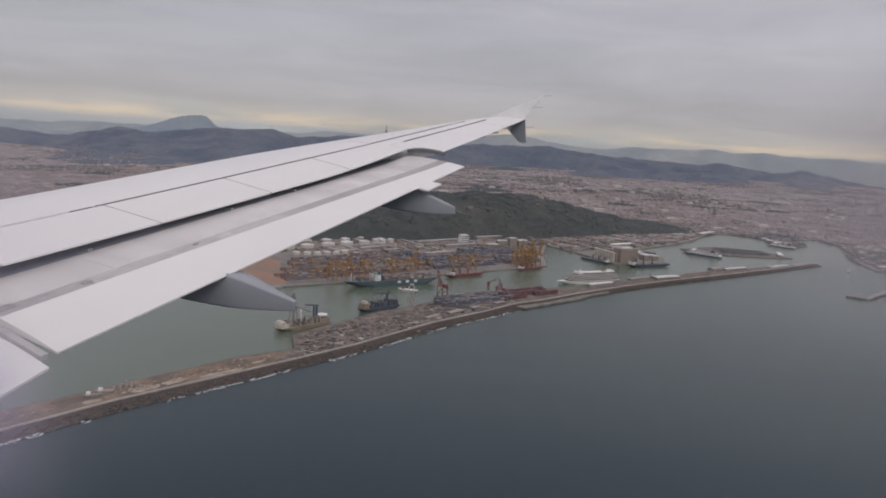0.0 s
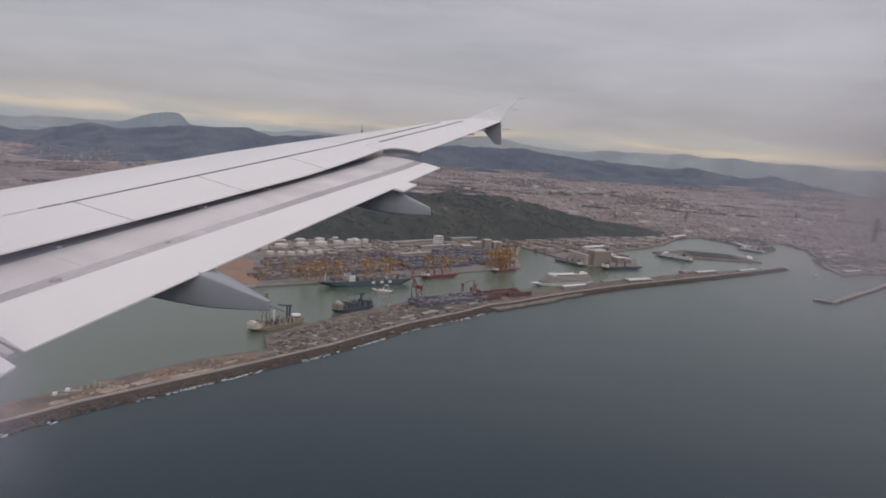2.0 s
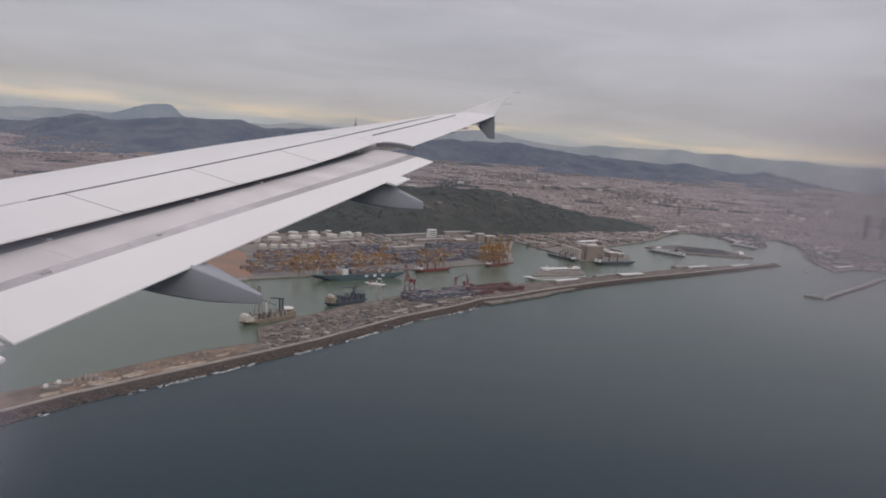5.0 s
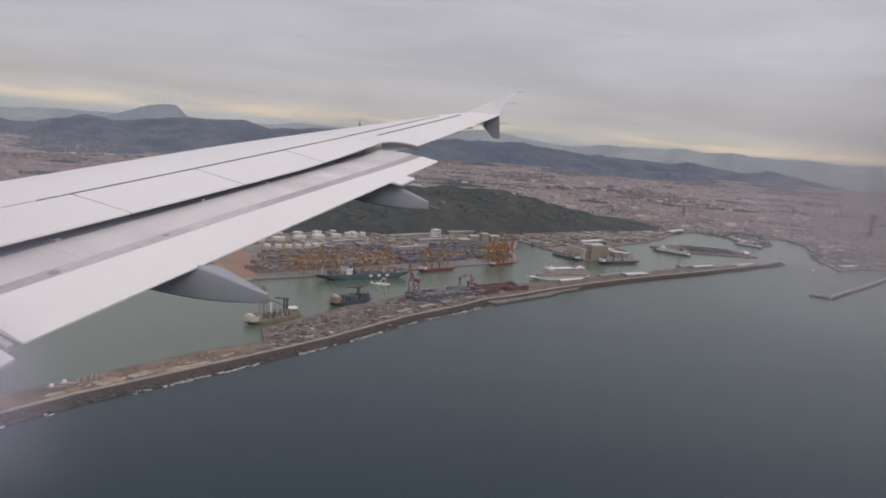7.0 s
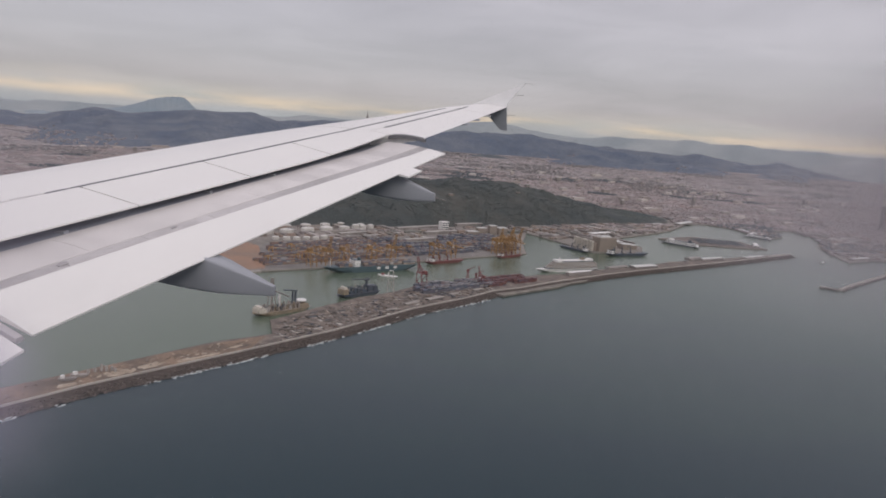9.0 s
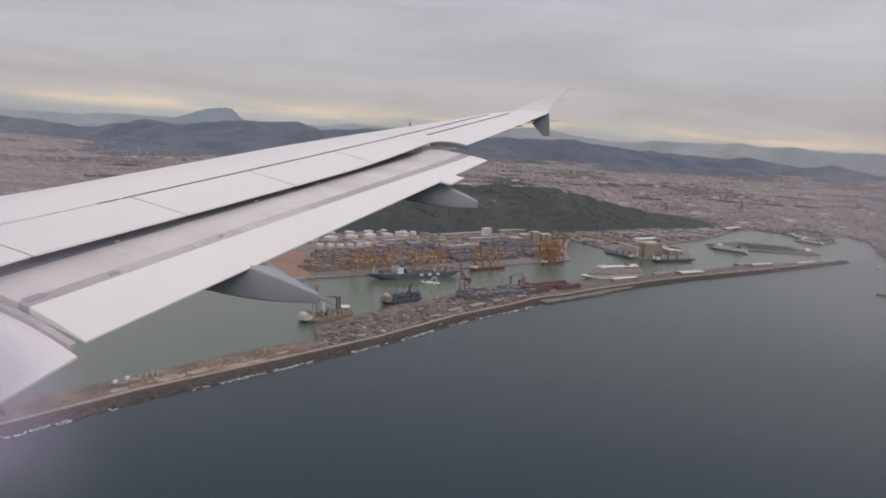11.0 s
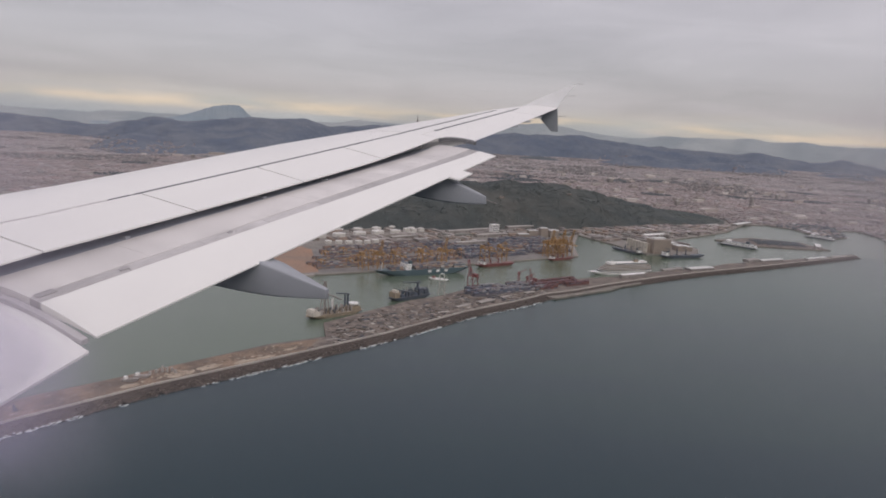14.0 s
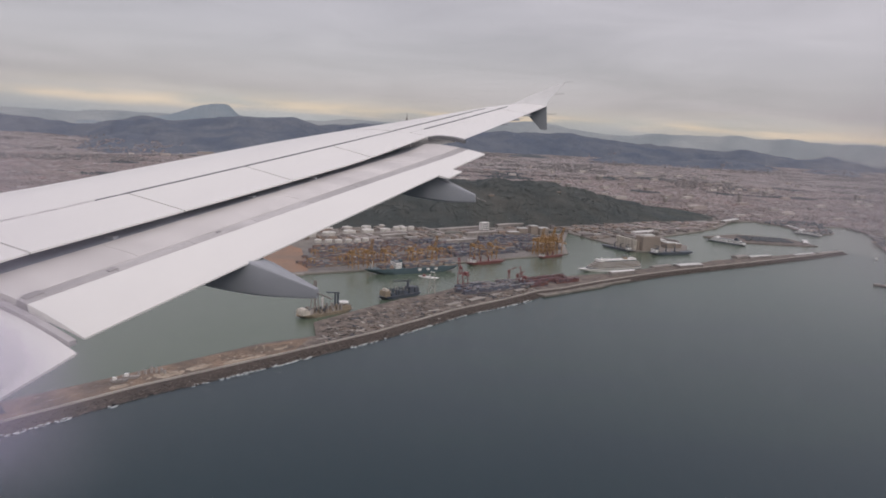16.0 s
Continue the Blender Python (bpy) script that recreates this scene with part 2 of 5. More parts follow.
def sea_material(name, DEEP, GREENISH, shore=None):
    m = bpy.data.materials.new(name)
    m.use_nodes = True
    n, l = m.node_tree.nodes, m.node_tree.links
    p = n["Principled BSDF"]
    p.inputs["Roughness"].default_value, p.inputs["IOR"].default_value = 0.16, 1.33
    p.inputs["Specular Tint"].default_value = (.735, 1, .955, 1)
    co = n.new("ShaderNodeTexCoord")
    tint = n.new("ShaderNodeTexNoise")
    tint.inputs["Scale"].default_value, tint.inputs["Detail"].default_value = 0.006, 5
    mp = n.new("ShaderNodeMapping")
    mp.inputs["Scale"].default_value, mp.inputs["Rotation"].default_value = (1, 4, 1), (0, 0, 0.35)
    l.new(co.outputs["Object"], mp.inputs["Vector"])
    l.new(mp.outputs[0], tint.inputs["Vector"])
    mix = n.new("ShaderNodeMix")
    mix.data_type = "RGBA"
    mix.inputs["A"].default_value, mix.inputs["B"].default_value = DEEP, GREENISH
    if shore:
        # clear deep water offshore, turbid green water towards the harbour mouth
        across = n.new("ShaderNodeVectorMath")
        across.operation = "DOT_PRODUCT"
        across.inputs[1].default_value = (.35, .94, 0)
        l.new(co.outputs["Object"], across.inputs[0])
        near = n.new("ShaderNodeMapRange")
        near.inputs["From Min"].default_value, near.inputs["From Max"].default_value = shore
        near.inputs["To Min"].default_value, near.inputs["To Max"].default_value = -.5, .5
        l.new(across.outputs["Value"], near.inputs["Value"])
        add = n.new("ShaderNodeMath")
        add.use_clamp = True
        l.new(near.outputs[0], add.inputs[0])
        l.new(tint.outputs["Fac"], add.inputs[1])
        l.new(add.outputs[0], mix.inputs["Factor"])
    else:
        l.new(tint.outputs["Fac"], mix.inputs["Factor"])
    l.new(mix.outputs["Result"], p.inputs["Base Color"])
    wave = n.new("ShaderNodeTexNoise")
    wave.inputs["Scale"].default_value, wave.inputs["Detail"].default_value = 0.35, 6
    l.new(mp.outputs[0], wave.inputs["Vector"])
    b = n.new("ShaderNodeBump")
    b.inputs["Strength"].default_value, b.inputs["Distance"].default_value = 0.24, 0.5
    l.new(wave.outputs["Fac"], b.inputs["Height"])
    l.new(b.outputs[0], p.inputs["Normal"])
    return m


SEA = sea_material("sea_water", (.001, .0165, .0265, 1), (.014, .048, .030, 1), (200, 680))
HARBOUR = sea_material("harbour_water", (.092, .120, .086, 1), (.106, .132, .096, 1))


# ---- building helpers ----
def mesh(name, bm, material):
    me = bpy.data.meshes.new(name)
    bm.to_mesh(me)
    bm.free()
    me.materials.append(material)
    return me


def part(name, bm, material, parent, label=""):
    ob = new(name, mesh(name, bm, material))
    ob.parent = parent
    return tagged(ob, label)


def thing(name, label, category, m=None, group="", kind=""):
    ob = new(name)
    ob.empty_display_size = 0.1
    if m is not None:
        ob.matrix_world = m
    return tagged(ob, label, category, group, kind)


def box(bm, x0, x1, y0, y1, z0, z1, tx=0.0, ty=0.0):
    """A block; tx, ty: by how much its top draws in."""
    v = [bm.verts.new(p) for p in ((x0, y0, z0), (x1, y0, z0), (x1, y1, z0), (x0, y1, z0), (x0 + tx, y0 + ty, z1), (x1 - tx, y0 + ty, z1), (x1 - tx, y1 - ty, z1), (x0 + tx, y1 - ty, z1))]
    for f in ((3, 2, 1, 0), (4, 5, 6, 7), (0, 1, 5, 4), (1, 2, 6, 5), (2, 3, 7, 6), (3, 0, 4, 7)):
        bm.faces.new([v[i] for i in f])


def blocks(*rows):
    bm = bmesh.new()
    for r in rows:
        box(bm, *r)
    return bm


def bar(bm, a, b, w):
    """A square bar from a to b."""
    a, b = Vector(a), Vector(b)
    q = (b - a).to_track_quat("Z", "Y").to_matrix()
    r = [[bm.verts.new(p + q @ Vector((sx * w / 2, sy * w / 2, 0))) for sx, sy in ((-1, -1), (1, -1), (1, 1), (-1, 1))] for p in (a, b)]
    bm.faces.new(r[0][::-1])
    bm.faces.new(r[1])
    for i in range(4):
        bm.faces.new((r[0][i], r[0][(i + 1) % 4], r[1][(i + 1) % 4], r[1][i]))


def bars(*rows):
    bm = bmesh.new()
    for r in rows:
        bar(bm, *r)
    return bm


def prism(outline, z0, z1, draw=0.0):
    """An upright block on an outline of (x, y), its top drawn in by a share."""
    bm = bmesh.new()
    cx = sum(p[0] for p in outline) / len(outline)
    cy = sum(p[1] for p in outline) / len(outline)
    lo = [bm.verts.new((x, y, z0)) for x, y in outline]
    hi = [bm.verts.new((x + (cx - x) * draw, y + (cy - y) * draw, z1)) for x, y in outline]
    bm.faces.new(hi)
    bm.faces.new(lo[::-1])
    for i in range(len(lo)):
        j = (i + 1) % len(lo)
        bm.faces.new((lo[i], lo[j], hi[j], hi[i]))
    bmesh.ops.recalc_face_normals(bm, faces=bm.faces)
    return bm


def loft(sections, closed=True, caps=True):
    """A skin over rows of points, one row a section."""
    bm = bmesh.new()
    rings = [[bm.verts.new(p) for p in s] for s in sections]
    n = len(rings[0])
    for a, b in zip(rings, rings[1:]):
        for i in range(n if closed else n - 1):
            j = (i + 1) % n
            bm.faces.new((a[i], a[j], b[j], b[i]))
    if caps and closed:
        bm.faces.new(rings[0][::-1])
        bm.faces.new(rings[-1])
    bmesh.ops.recalc_face_normals(bm, faces=bm.faces)
    return bm


def smooth(ob, degrees=35):
    me = ob.data
    for f in me.polygons:
        f.use_smooth = True
    me.set_sharp_from_angle(angle=radians(degrees))
    return ob


def inside(x, y, poly):
    hit = False
    for (x0, y0), (x1, y1) in zip(poly, poly[1:] + poly[:1]):
        if (y0 > y) != (y1 > y) and x < (x1 - x0) * (y - y0) / (y1 - y0) + x0:
            hit = not hit
    return hit


def heap(name, boxes, material, label, category):
    """Many small blocks (x, y, z, half length, half width, height, turn) as one thing of kind stuff."""
    b = np.array(boxes, float)
    n = len(b)
    sx, sy = np.array([-1, 1, 1, -1]), np.array([-1, -1, 1, 1])
    c, s = np.cos(b[:, 6])[:, None], np.sin(b[:, 6])[:, None]
    dx, dy = sx * b[:, 3:4], sy * b[:, 4:5]
    px, py = b[:, 0:1] + c * dx - s * dy, b[:, 1:2] + s * dx + c * dy
    lo = np.stack([px, py, np.repeat(b[:, 2:3], 4, 1)], -1)
    hi = np.stack([px, py, np.repeat(b[:, 2:3] + b[:, 5:6], 4, 1)], -1)
    v = np.concatenate([lo, hi], 1).reshape(-1, 3)
    f = np.array([(4, 5, 6, 7), (0, 1, 5, 4), (1, 2, 6, 5), (2, 3, 7, 6), (3, 0, 4, 7)])
    faces = (np.arange(n)[:, None, None] * 8 + f).reshape(-1, 4)
    me = bpy.data.meshes.new(name)
    me.from_pydata(v.tolist(), [], faces.tolist())
    me.materials.append(material)
    return tagged(new(name, me), label, category, kind="stuff")

# ---- the sea, the shore and the hills ----
def scaled(points):
    return [(x * K, y * K) for x, y in points]


sea = bmesh.new()
bmesh.ops.create_grid(sea, x_segments=8, y_segments=8, size=9000)
tagged(new("water", mesh("water", sea, SEA)), "dark grey-green sea with faint wind ripples", "sea", kind="structure")

# the ranges are set out round the middle of the flight
MIDX, MIDY, MIDZ = -.6416, .0284, .9259
MAINLAND = [(-60, -8), (-6, 3.6), (-3.2, 4.9), (-2.6, 4.44), (-2.19, 3.92), (-2.0, 4.07), (-1.66, 4.31), (-1.17, 4.71), (-.30, 5.42), (-.28, 5.95), (-.18, 6.6), (.08, 6.15),
            (.27, 5.73), (.72, 5.92), (.80, 6.22), (.70, 6.72), (1.13, 7.2), (1.49, 7.66), (1.89, 8.42), (2.2, 8.56), (2.40, 8.3), (2.50, 7.6), (2.78, 7.85), (2.9, 8.45), (3.2, 8.5),
            (3.22, 7.95), (2.82, 7.05), (2.68, 6.52), (2.63, 6.25), (2.98, 6.49), (3.4, 6.56), (3.75, 6.62), (3.95, 7.2), (4.2, 7.65), (4.44, 8.0), (4.8, 8.4), (5.4, 8.74), (6.2, 9.4),
            (10, 12.3), (20, 19), (60, 42), (60, 60), (-60, 60)]
QUAY = 1.0
basin = prism(scaled([(-6.5, 2.2), (-2.9, 1.1), (-1.9, 2.4), (-1.3, 3.3), (-.3, 4.6), (2.2, 6.5), (2.5, 6.2), (2.8, 6.3), (3.6, 8.6), (1.0, 8.9), (-.4, 6.8), (-3.3, 5.1), (-7, 4.2)]), -1.5, .03)
tagged(new("water_basin", mesh("water_basin", basin, HARBOUR)), "murky green harbour water inside the pier", "harbour water", kind="structure")
ground = prism(scaled(MAINLAND), -2, QUAY)
tagged(new("ground", mesh("ground", ground, LAND)), "grey-brown built-up coastal plain under the city", "ground", kind="structure")

OUTER = [(-2.75, 1.2), (-2.58, 1.41), (-2.41, 1.62), (-2.27, 1.81), (-2.03, 2.16), (-1.65, 2.62), (-1.38, 2.96), (-1.06, 3.44), (-.78, 3.77), (-.63, 3.98), (-.46, 4.12), (-.24, 4.36),
         (.15, 4.73), (.45, 4.99), (1.06, 5.47), (1.6, 5.91), (2.2, 6.42)]
INNER = [(2.2, 6.52), (1.53, 6.02), (1.11, 5.72), (.83, 5.54), (.59, 5.27), (.15, 4.95), (-.06, 4.74), (-.34, 4.57), (-.78, 4.26), (-1.04, 4.05), (-1.22, 3.77), (-1.36, 3.62), (-1.55, 3.31),
         (-1.68, 3.08), (-1.62, 2.88), (-1.81, 2.72), (-2.07, 2.37), (-2.15, 2.26), (-2.41, 1.94), (-2.55, 1.72), (-2.72, 1.45), (-2.85, 1.25)]
pier = prism(scaled(OUTER + INNER), -2, QUAY)
tagged(new("pavement", mesh("pavement", pier, CONCRETE)), "long grey-brown harbour pier with worn concrete and dirt", "pier", kind="structure")
spit = prism(scaled([(-2.75, 1.225), (-2.415, 1.635), (-2.035, 2.178), (-1.655, 2.64), (-1.64, 2.84), (-1.84, 2.66), (-2.1, 2.33), (-2.42, 1.9), (-2.8, 1.3)]), QUAY - .4, QUAY + .08)
tagged(new("ground_spit", mesh("ground_spit", spit, EARTH)), "bare brown earth on the unfinished end of the pier", "earth", kind="structure")
sandyard = prism(scaled([(-2.55, 4.48), (-2.18, 4.00), (-1.98, 4.16), (-2.22, 4.9), (-2.52, 5.15), (-2.75, 4.8)]), QUAY - .4, QUAY + .1)
tagged(new("ground_yard", mesh("ground_yard", sandyard, SAND)), "orange sand fill beside the container yard", "earth", kind="structure")
patch_rng = random.Random(12)
for cx, cy, length, width in ((-2.0, 2.31, 9, 4.2), (-1.93, 2.40, 7, 3), (-1.83, 2.49, 8, 2.2), (-1.77, 2.56, 6, 1.8), (-2.10, 2.17, 5, 2.2), (-1.71, 2.68, 5, 1.6)):
    ring = []
    for k in range(14):
        a = 2 * math.pi * k / 14
        px, py = length * math.cos(a) * patch_rng.uniform(.6, 1.05), width * math.sin(a) * patch_rng.uniform(.55, 1.1)
        ring.append((cx * K + px * .64 - py * .77, cy * K + px * .77 + py * .64))
    tagged(new("ground_patch", mesh("ground_patch", prism(ring, QUAY - .2, QUAY + .1 + .01 * patch_rng.random()), PALESAND)), "pale sand tipped on the brown earth", "sand", kind="structure")
apron_edge = prism(scaled([(-.67, 3.985), (-.46, 4.15), (-.24, 4.385), (.02, 4.63), (.0, 4.52), (-.13, 4.40), (-.22, 4.27), (-.40, 4.10), (-.58, 3.92)]), -1, QUAY + .12)
tagged(new("pavement_edge", mesh("pavement_edge", apron_edge, mat("worn_apron", (.235, .21, .18), (.165, .148, .128), 0.2, 0.9, fine=.3))), "pale worn apron outside the parapet", "apron", kind="structure")
TERMINAL = [(-2.14, 4.05), (-2.0, 4.10), (-1.66, 4.34), (-1.17, 4.74), (-.33, 5.43), (-.32, 5.95), (-.24, 6.5), (-.9, 6.05), (-1.5, 5.55), (-2.2, 5.0)]
apron = prism(scaled(TERMINAL), QUAY - .4, QUAY + .05)
tagged(new("pavement_terminal", mesh("pavement_terminal", apron, APRON)), "dark grey asphalt of the container terminal", "yard", kind="structure")
kerb = prism(scaled([(-2.62, 4.44), (-2.19, 3.90), (-1.98, 4.07), (-2.0, 4.10), (-2.18, 3.95), (-2.58, 4.48)]), -1, QUAY + .25)
tagged(new("trim_quay", mesh("trim_quay", kerb, WALLTOP)), "pale concrete quay edge round the sand yard", "quay edge", kind="structure")
ferry_quay = prism(scaled([(1.14, 6.93), (1.45, 6.67), (1.82, 6.67), (2.12, 6.72), (2.0, 7.15), (1.57, 7.25)]), -2, QUAY)
tagged(new("pavement_ferry", mesh("pavement_ferry", ferry_quay, CONCRETE)), "low grey ferry quay with dark trees", "quay", kind="structure")
beach = prism(scaled([(3.98, 7.18), (4.22, 7.6), (4.46, 7.96), (4.82, 8.36), (5.42, 8.7), (6.22, 9.36), (10, 12.25), (9.9, 12.4), (6.1, 9.5), (5.3, 8.85), (4.7, 8.55), (4.3, 8.1), (3.9, 7.3)]), -1, QUAY + .06)
tagged(new("ground_beach", mesh("ground_beach", beach, BEACH)), "thin strip of pale brown town beach", "beach", kind="structure")


def wall_along(name, line, width, z0, z1, material, label, category, lean=0.0):
    """A low wall that follows a line of (x, y)."""
    pts = [Vector((x, y, 0)) for x, y in line]
    secs = []
    for i, p in enumerate(pts):
        d = (pts[min(i + 1, len(pts) - 1)] - pts[max(i - 1, 0)]).normalized()
        side = Vector((-d.y, d.x, 0)) * width / 2
        secs.append([p - side * (1 + lean) + Vector((0, 0, z0)), p + side * (1 + lean) + Vector((0, 0, z0)), p + side + Vector((0, 0, z1)), p - side + Vector((0, 0, z1))])
    return tagged(new(name, mesh(name, loft(secs), material)), label, category, kind="structure")


def along(line, step):
    """Places and directions every step metres on a line."""
    out = []
    for (x0, y0), (x1, y1) in zip(line, line[1:]):
        d = math.hypot(x1 - x0, y1 - y0)
        for k in range(max(1, int(d / step))):
            u = (k + 0.5) * step / d
            if u < 1:
                out.append((x0 + (x1 - x0) * u, y0 + (y1 - y0) * u, math.atan2(y1 - y0, x1 - x0)))
    return out


SEAWALL = scaled([(x - .003, y + .005) for x, y in OUTER])
wall_along("wall_sea", SEAWALL, 0.6, 0, QUAY + 1.55, SEACAP, "pale concrete parapet along the seaward edge", "seawall", 0.3)
MOLE = scaled([(1.72, 4.96), (1.82, 4.89), (2.11, 5.19), (2.50, 5.57), (2.88, 5.97), (3.32, 6.24), (3.66, 6.48), (4.07, 6.80)])
wall_along("wall_mole", MOLE, 3.0, -1, 1.6, WALLTOP, "narrow pale breakwater mole curving into the sea", "breakwater", 0.8)

rng = random.Random(4)
rocks = []
# the seaward slope below the parapet, then the boulders at its foot
slope_rows = []
for x, y, a in along(scaled(OUTER), 1.6):
    reach = 5.4 + 1.0 * noise.noise(Vector((x * .06, y * .06, 1)))
    row = []
    for k in range(7):
        off, z = reach * k / 6, 1.95 * (1 - k / 6) + (.28 * noise.noise(Vector((x * .5, y * .5, k * 1.7))) if 0 < k < 6 else 0) - (.6 if k == 6 else 0)
        row.append((x + math.sin(a) * off, y - math.cos(a) * off, z))
    slope_rows.append(row)
tagged(smooth(new("ground_revetment", mesh("ground_revetment", loft(slope_rows, closed=False), REVET)), 60), "dark brown rubble slope below the seawall", "embankment", kind="structure")
for x, y, a in along(scaled(OUTER), 0.9):
    for k in range(12):
        off = rng.uniform(1.5, 6.0) if k < 3 else rng.uniform(3.6, 6.8)
        s = rng.uniform(.16, .5)
        rocks.append((x + math.sin(a) * off + rng.uniform(-.4, .4), y - math.cos(a) * off + rng.uniform(-.4, .4), -1.0, s, s * rng.uniform(.6, 1), 1.0 + max(0.05, 1.95 * (1 - off / 5.8)) + rng.uniform(.03, .30), rng.uniform(0, 3)))
for x, y, a in along(MOLE, 1.3):
    for k in range(3):
        off = -rng.uniform(.8, 3.4)
        s = rng.uniform(.4, 0.9)
        rocks.append((x - math.sin(a) * off, y + math.cos(a) * off, -1.0, s, s, 1.2 + rng.uniform(0, .9), rng.uniform(0, 3)))
heap("rock_armour", rocks, ROCK, "tumbled brown boulders armouring the seaward side of the breakwater", "rocks")
foam = []
for x, y, a in along(scaled(OUTER[:11]), 1.6):
    n1 = noise.noise(Vector((x * .05, y * .05, 0)))
    if n1 + .5 * noise.noise(Vector((x * .3, y * .3, 2))) > .0:
        for k in range(3):
            off = -rng.uniform(5.8, 7.6)
            foam.append((x - math.sin(a) * off + rng.uniform(-.8, .8), y + math.cos(a) * off, -.2, rng.uniform(.15, 1.0), rng.uniform(.08, .36), rng.uniform(.24, .5), a + rng.uniform(-.3, .3)))
heap("surf", foam, FOAM, "broken white surf at the foot of the rocks", "surf")


def profile(table, a):
    return float(np.interp(a, [p for p, _ in table], [q for _, q in table]))


def ridge_mesh(name, table, dist, depth, material, label, az0, az1, step, rough, seed):
    """A range of hills seen along the bearings az0 to az1 (degrees from +y), its crest at the elevations of the table."""
    rows, cross = [], (-1.0, -.8, -.6, -.45, -.3, -.2, -.1, 0, .25, .6)
    n = int((az1 - az0) / step) + 1
    for i in range(n):
        a = az0 + i * step
        d = profile(dist, a)
        top = K * (MIDZ + math.tan(radians(profile(table, a))) * d)
        row = []
        for c in cross:
            r = d + c * profile(depth, a) * (1 + (.5 * noise.noise(Vector((a * .33, seed, 0))) + .14 * noise.noise(Vector((a * 1.1, seed, 4))) if c < 0 else 0))
            x, y = (MIDX + math.sin(radians(a)) * r) * K, (MIDY + math.cos(radians(a)) * r) * K
            h = top * (1 - abs(c) ** 1.15) if c < 0 else top * (1 - c * 1.2)
            h += rough * K * (noise.fractal(Vector((x, y, seed)) * .006, 1.0, 2.0, 5) * (1 if c else .5) * min(1, (1 - abs(c)) * 1.6))
            row.append((x, y, max(-3 if abs(c) > .7 else 0, h)))
        rows.append(row)
    ob = new(name, mesh(name, loft(rows, closed=False), material))
    return tagged(smooth(ob, 80), label, "hills", kind="structure")


# no air between the ranges: their blue haze sits in the base colours
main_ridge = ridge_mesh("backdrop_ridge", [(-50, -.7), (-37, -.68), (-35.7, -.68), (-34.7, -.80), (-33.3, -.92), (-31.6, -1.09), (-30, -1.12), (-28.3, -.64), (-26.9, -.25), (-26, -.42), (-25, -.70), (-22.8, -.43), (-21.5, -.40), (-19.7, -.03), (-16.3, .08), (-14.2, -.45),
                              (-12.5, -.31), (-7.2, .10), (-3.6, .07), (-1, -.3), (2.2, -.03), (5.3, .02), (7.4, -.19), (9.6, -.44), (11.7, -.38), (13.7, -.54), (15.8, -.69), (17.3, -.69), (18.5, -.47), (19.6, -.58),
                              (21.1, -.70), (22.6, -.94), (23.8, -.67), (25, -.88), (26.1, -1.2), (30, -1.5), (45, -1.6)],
           [(-50, 31), (-33, 30), (-29, 27), (-25, 25), (-20, 25), (0, 32), (30, 36)], [(-50, 2.6), (-33, 2.8), (-30, 4.5), (-26, 7.2), (-20, 7), (0, 3.2), (30, 1.8)], RIDGE, "wooded hills behind the city, blue haze in their colour", -50, 45, .2, .2, 3.0)
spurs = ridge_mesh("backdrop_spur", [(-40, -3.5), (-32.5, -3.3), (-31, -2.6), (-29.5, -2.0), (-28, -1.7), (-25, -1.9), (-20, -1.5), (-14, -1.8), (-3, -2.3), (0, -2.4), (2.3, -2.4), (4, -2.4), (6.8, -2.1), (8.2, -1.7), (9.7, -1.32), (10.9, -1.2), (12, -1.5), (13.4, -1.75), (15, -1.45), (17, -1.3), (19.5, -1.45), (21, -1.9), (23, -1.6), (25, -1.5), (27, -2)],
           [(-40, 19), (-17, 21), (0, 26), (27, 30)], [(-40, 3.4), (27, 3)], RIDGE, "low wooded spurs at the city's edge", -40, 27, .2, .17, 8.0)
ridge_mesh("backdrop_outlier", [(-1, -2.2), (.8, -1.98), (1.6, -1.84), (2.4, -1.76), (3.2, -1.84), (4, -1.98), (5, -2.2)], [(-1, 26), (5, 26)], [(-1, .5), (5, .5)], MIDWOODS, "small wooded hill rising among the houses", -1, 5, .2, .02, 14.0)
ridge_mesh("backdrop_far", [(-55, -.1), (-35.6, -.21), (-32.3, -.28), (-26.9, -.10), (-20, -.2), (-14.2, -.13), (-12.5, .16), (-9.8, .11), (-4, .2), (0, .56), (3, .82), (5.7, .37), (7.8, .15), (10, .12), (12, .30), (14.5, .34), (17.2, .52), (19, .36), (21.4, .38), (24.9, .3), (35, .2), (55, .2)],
           [(-55, 37), (55, 37)], [(-55, 2), (55, 2)], FARHILL, "faint mountains, blue-grey haze painted into their colour", -55, 55, .3, .16, 5.0)
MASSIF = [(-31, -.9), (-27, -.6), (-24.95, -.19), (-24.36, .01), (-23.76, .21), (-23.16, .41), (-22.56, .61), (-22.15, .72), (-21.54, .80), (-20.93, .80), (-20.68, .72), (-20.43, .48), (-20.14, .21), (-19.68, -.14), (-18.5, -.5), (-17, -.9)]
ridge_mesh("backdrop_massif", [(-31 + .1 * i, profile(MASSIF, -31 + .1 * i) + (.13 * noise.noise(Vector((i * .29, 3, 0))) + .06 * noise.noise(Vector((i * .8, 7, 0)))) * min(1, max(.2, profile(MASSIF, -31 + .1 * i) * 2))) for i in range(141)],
           [(-31, 36), (-17, 36)], [(-31, 1.5), (-17, 1.5)], MONT, "lone serrated rock massif on the skyline, tinted blue as haze", -31, -17, .05, .05, 11.0)

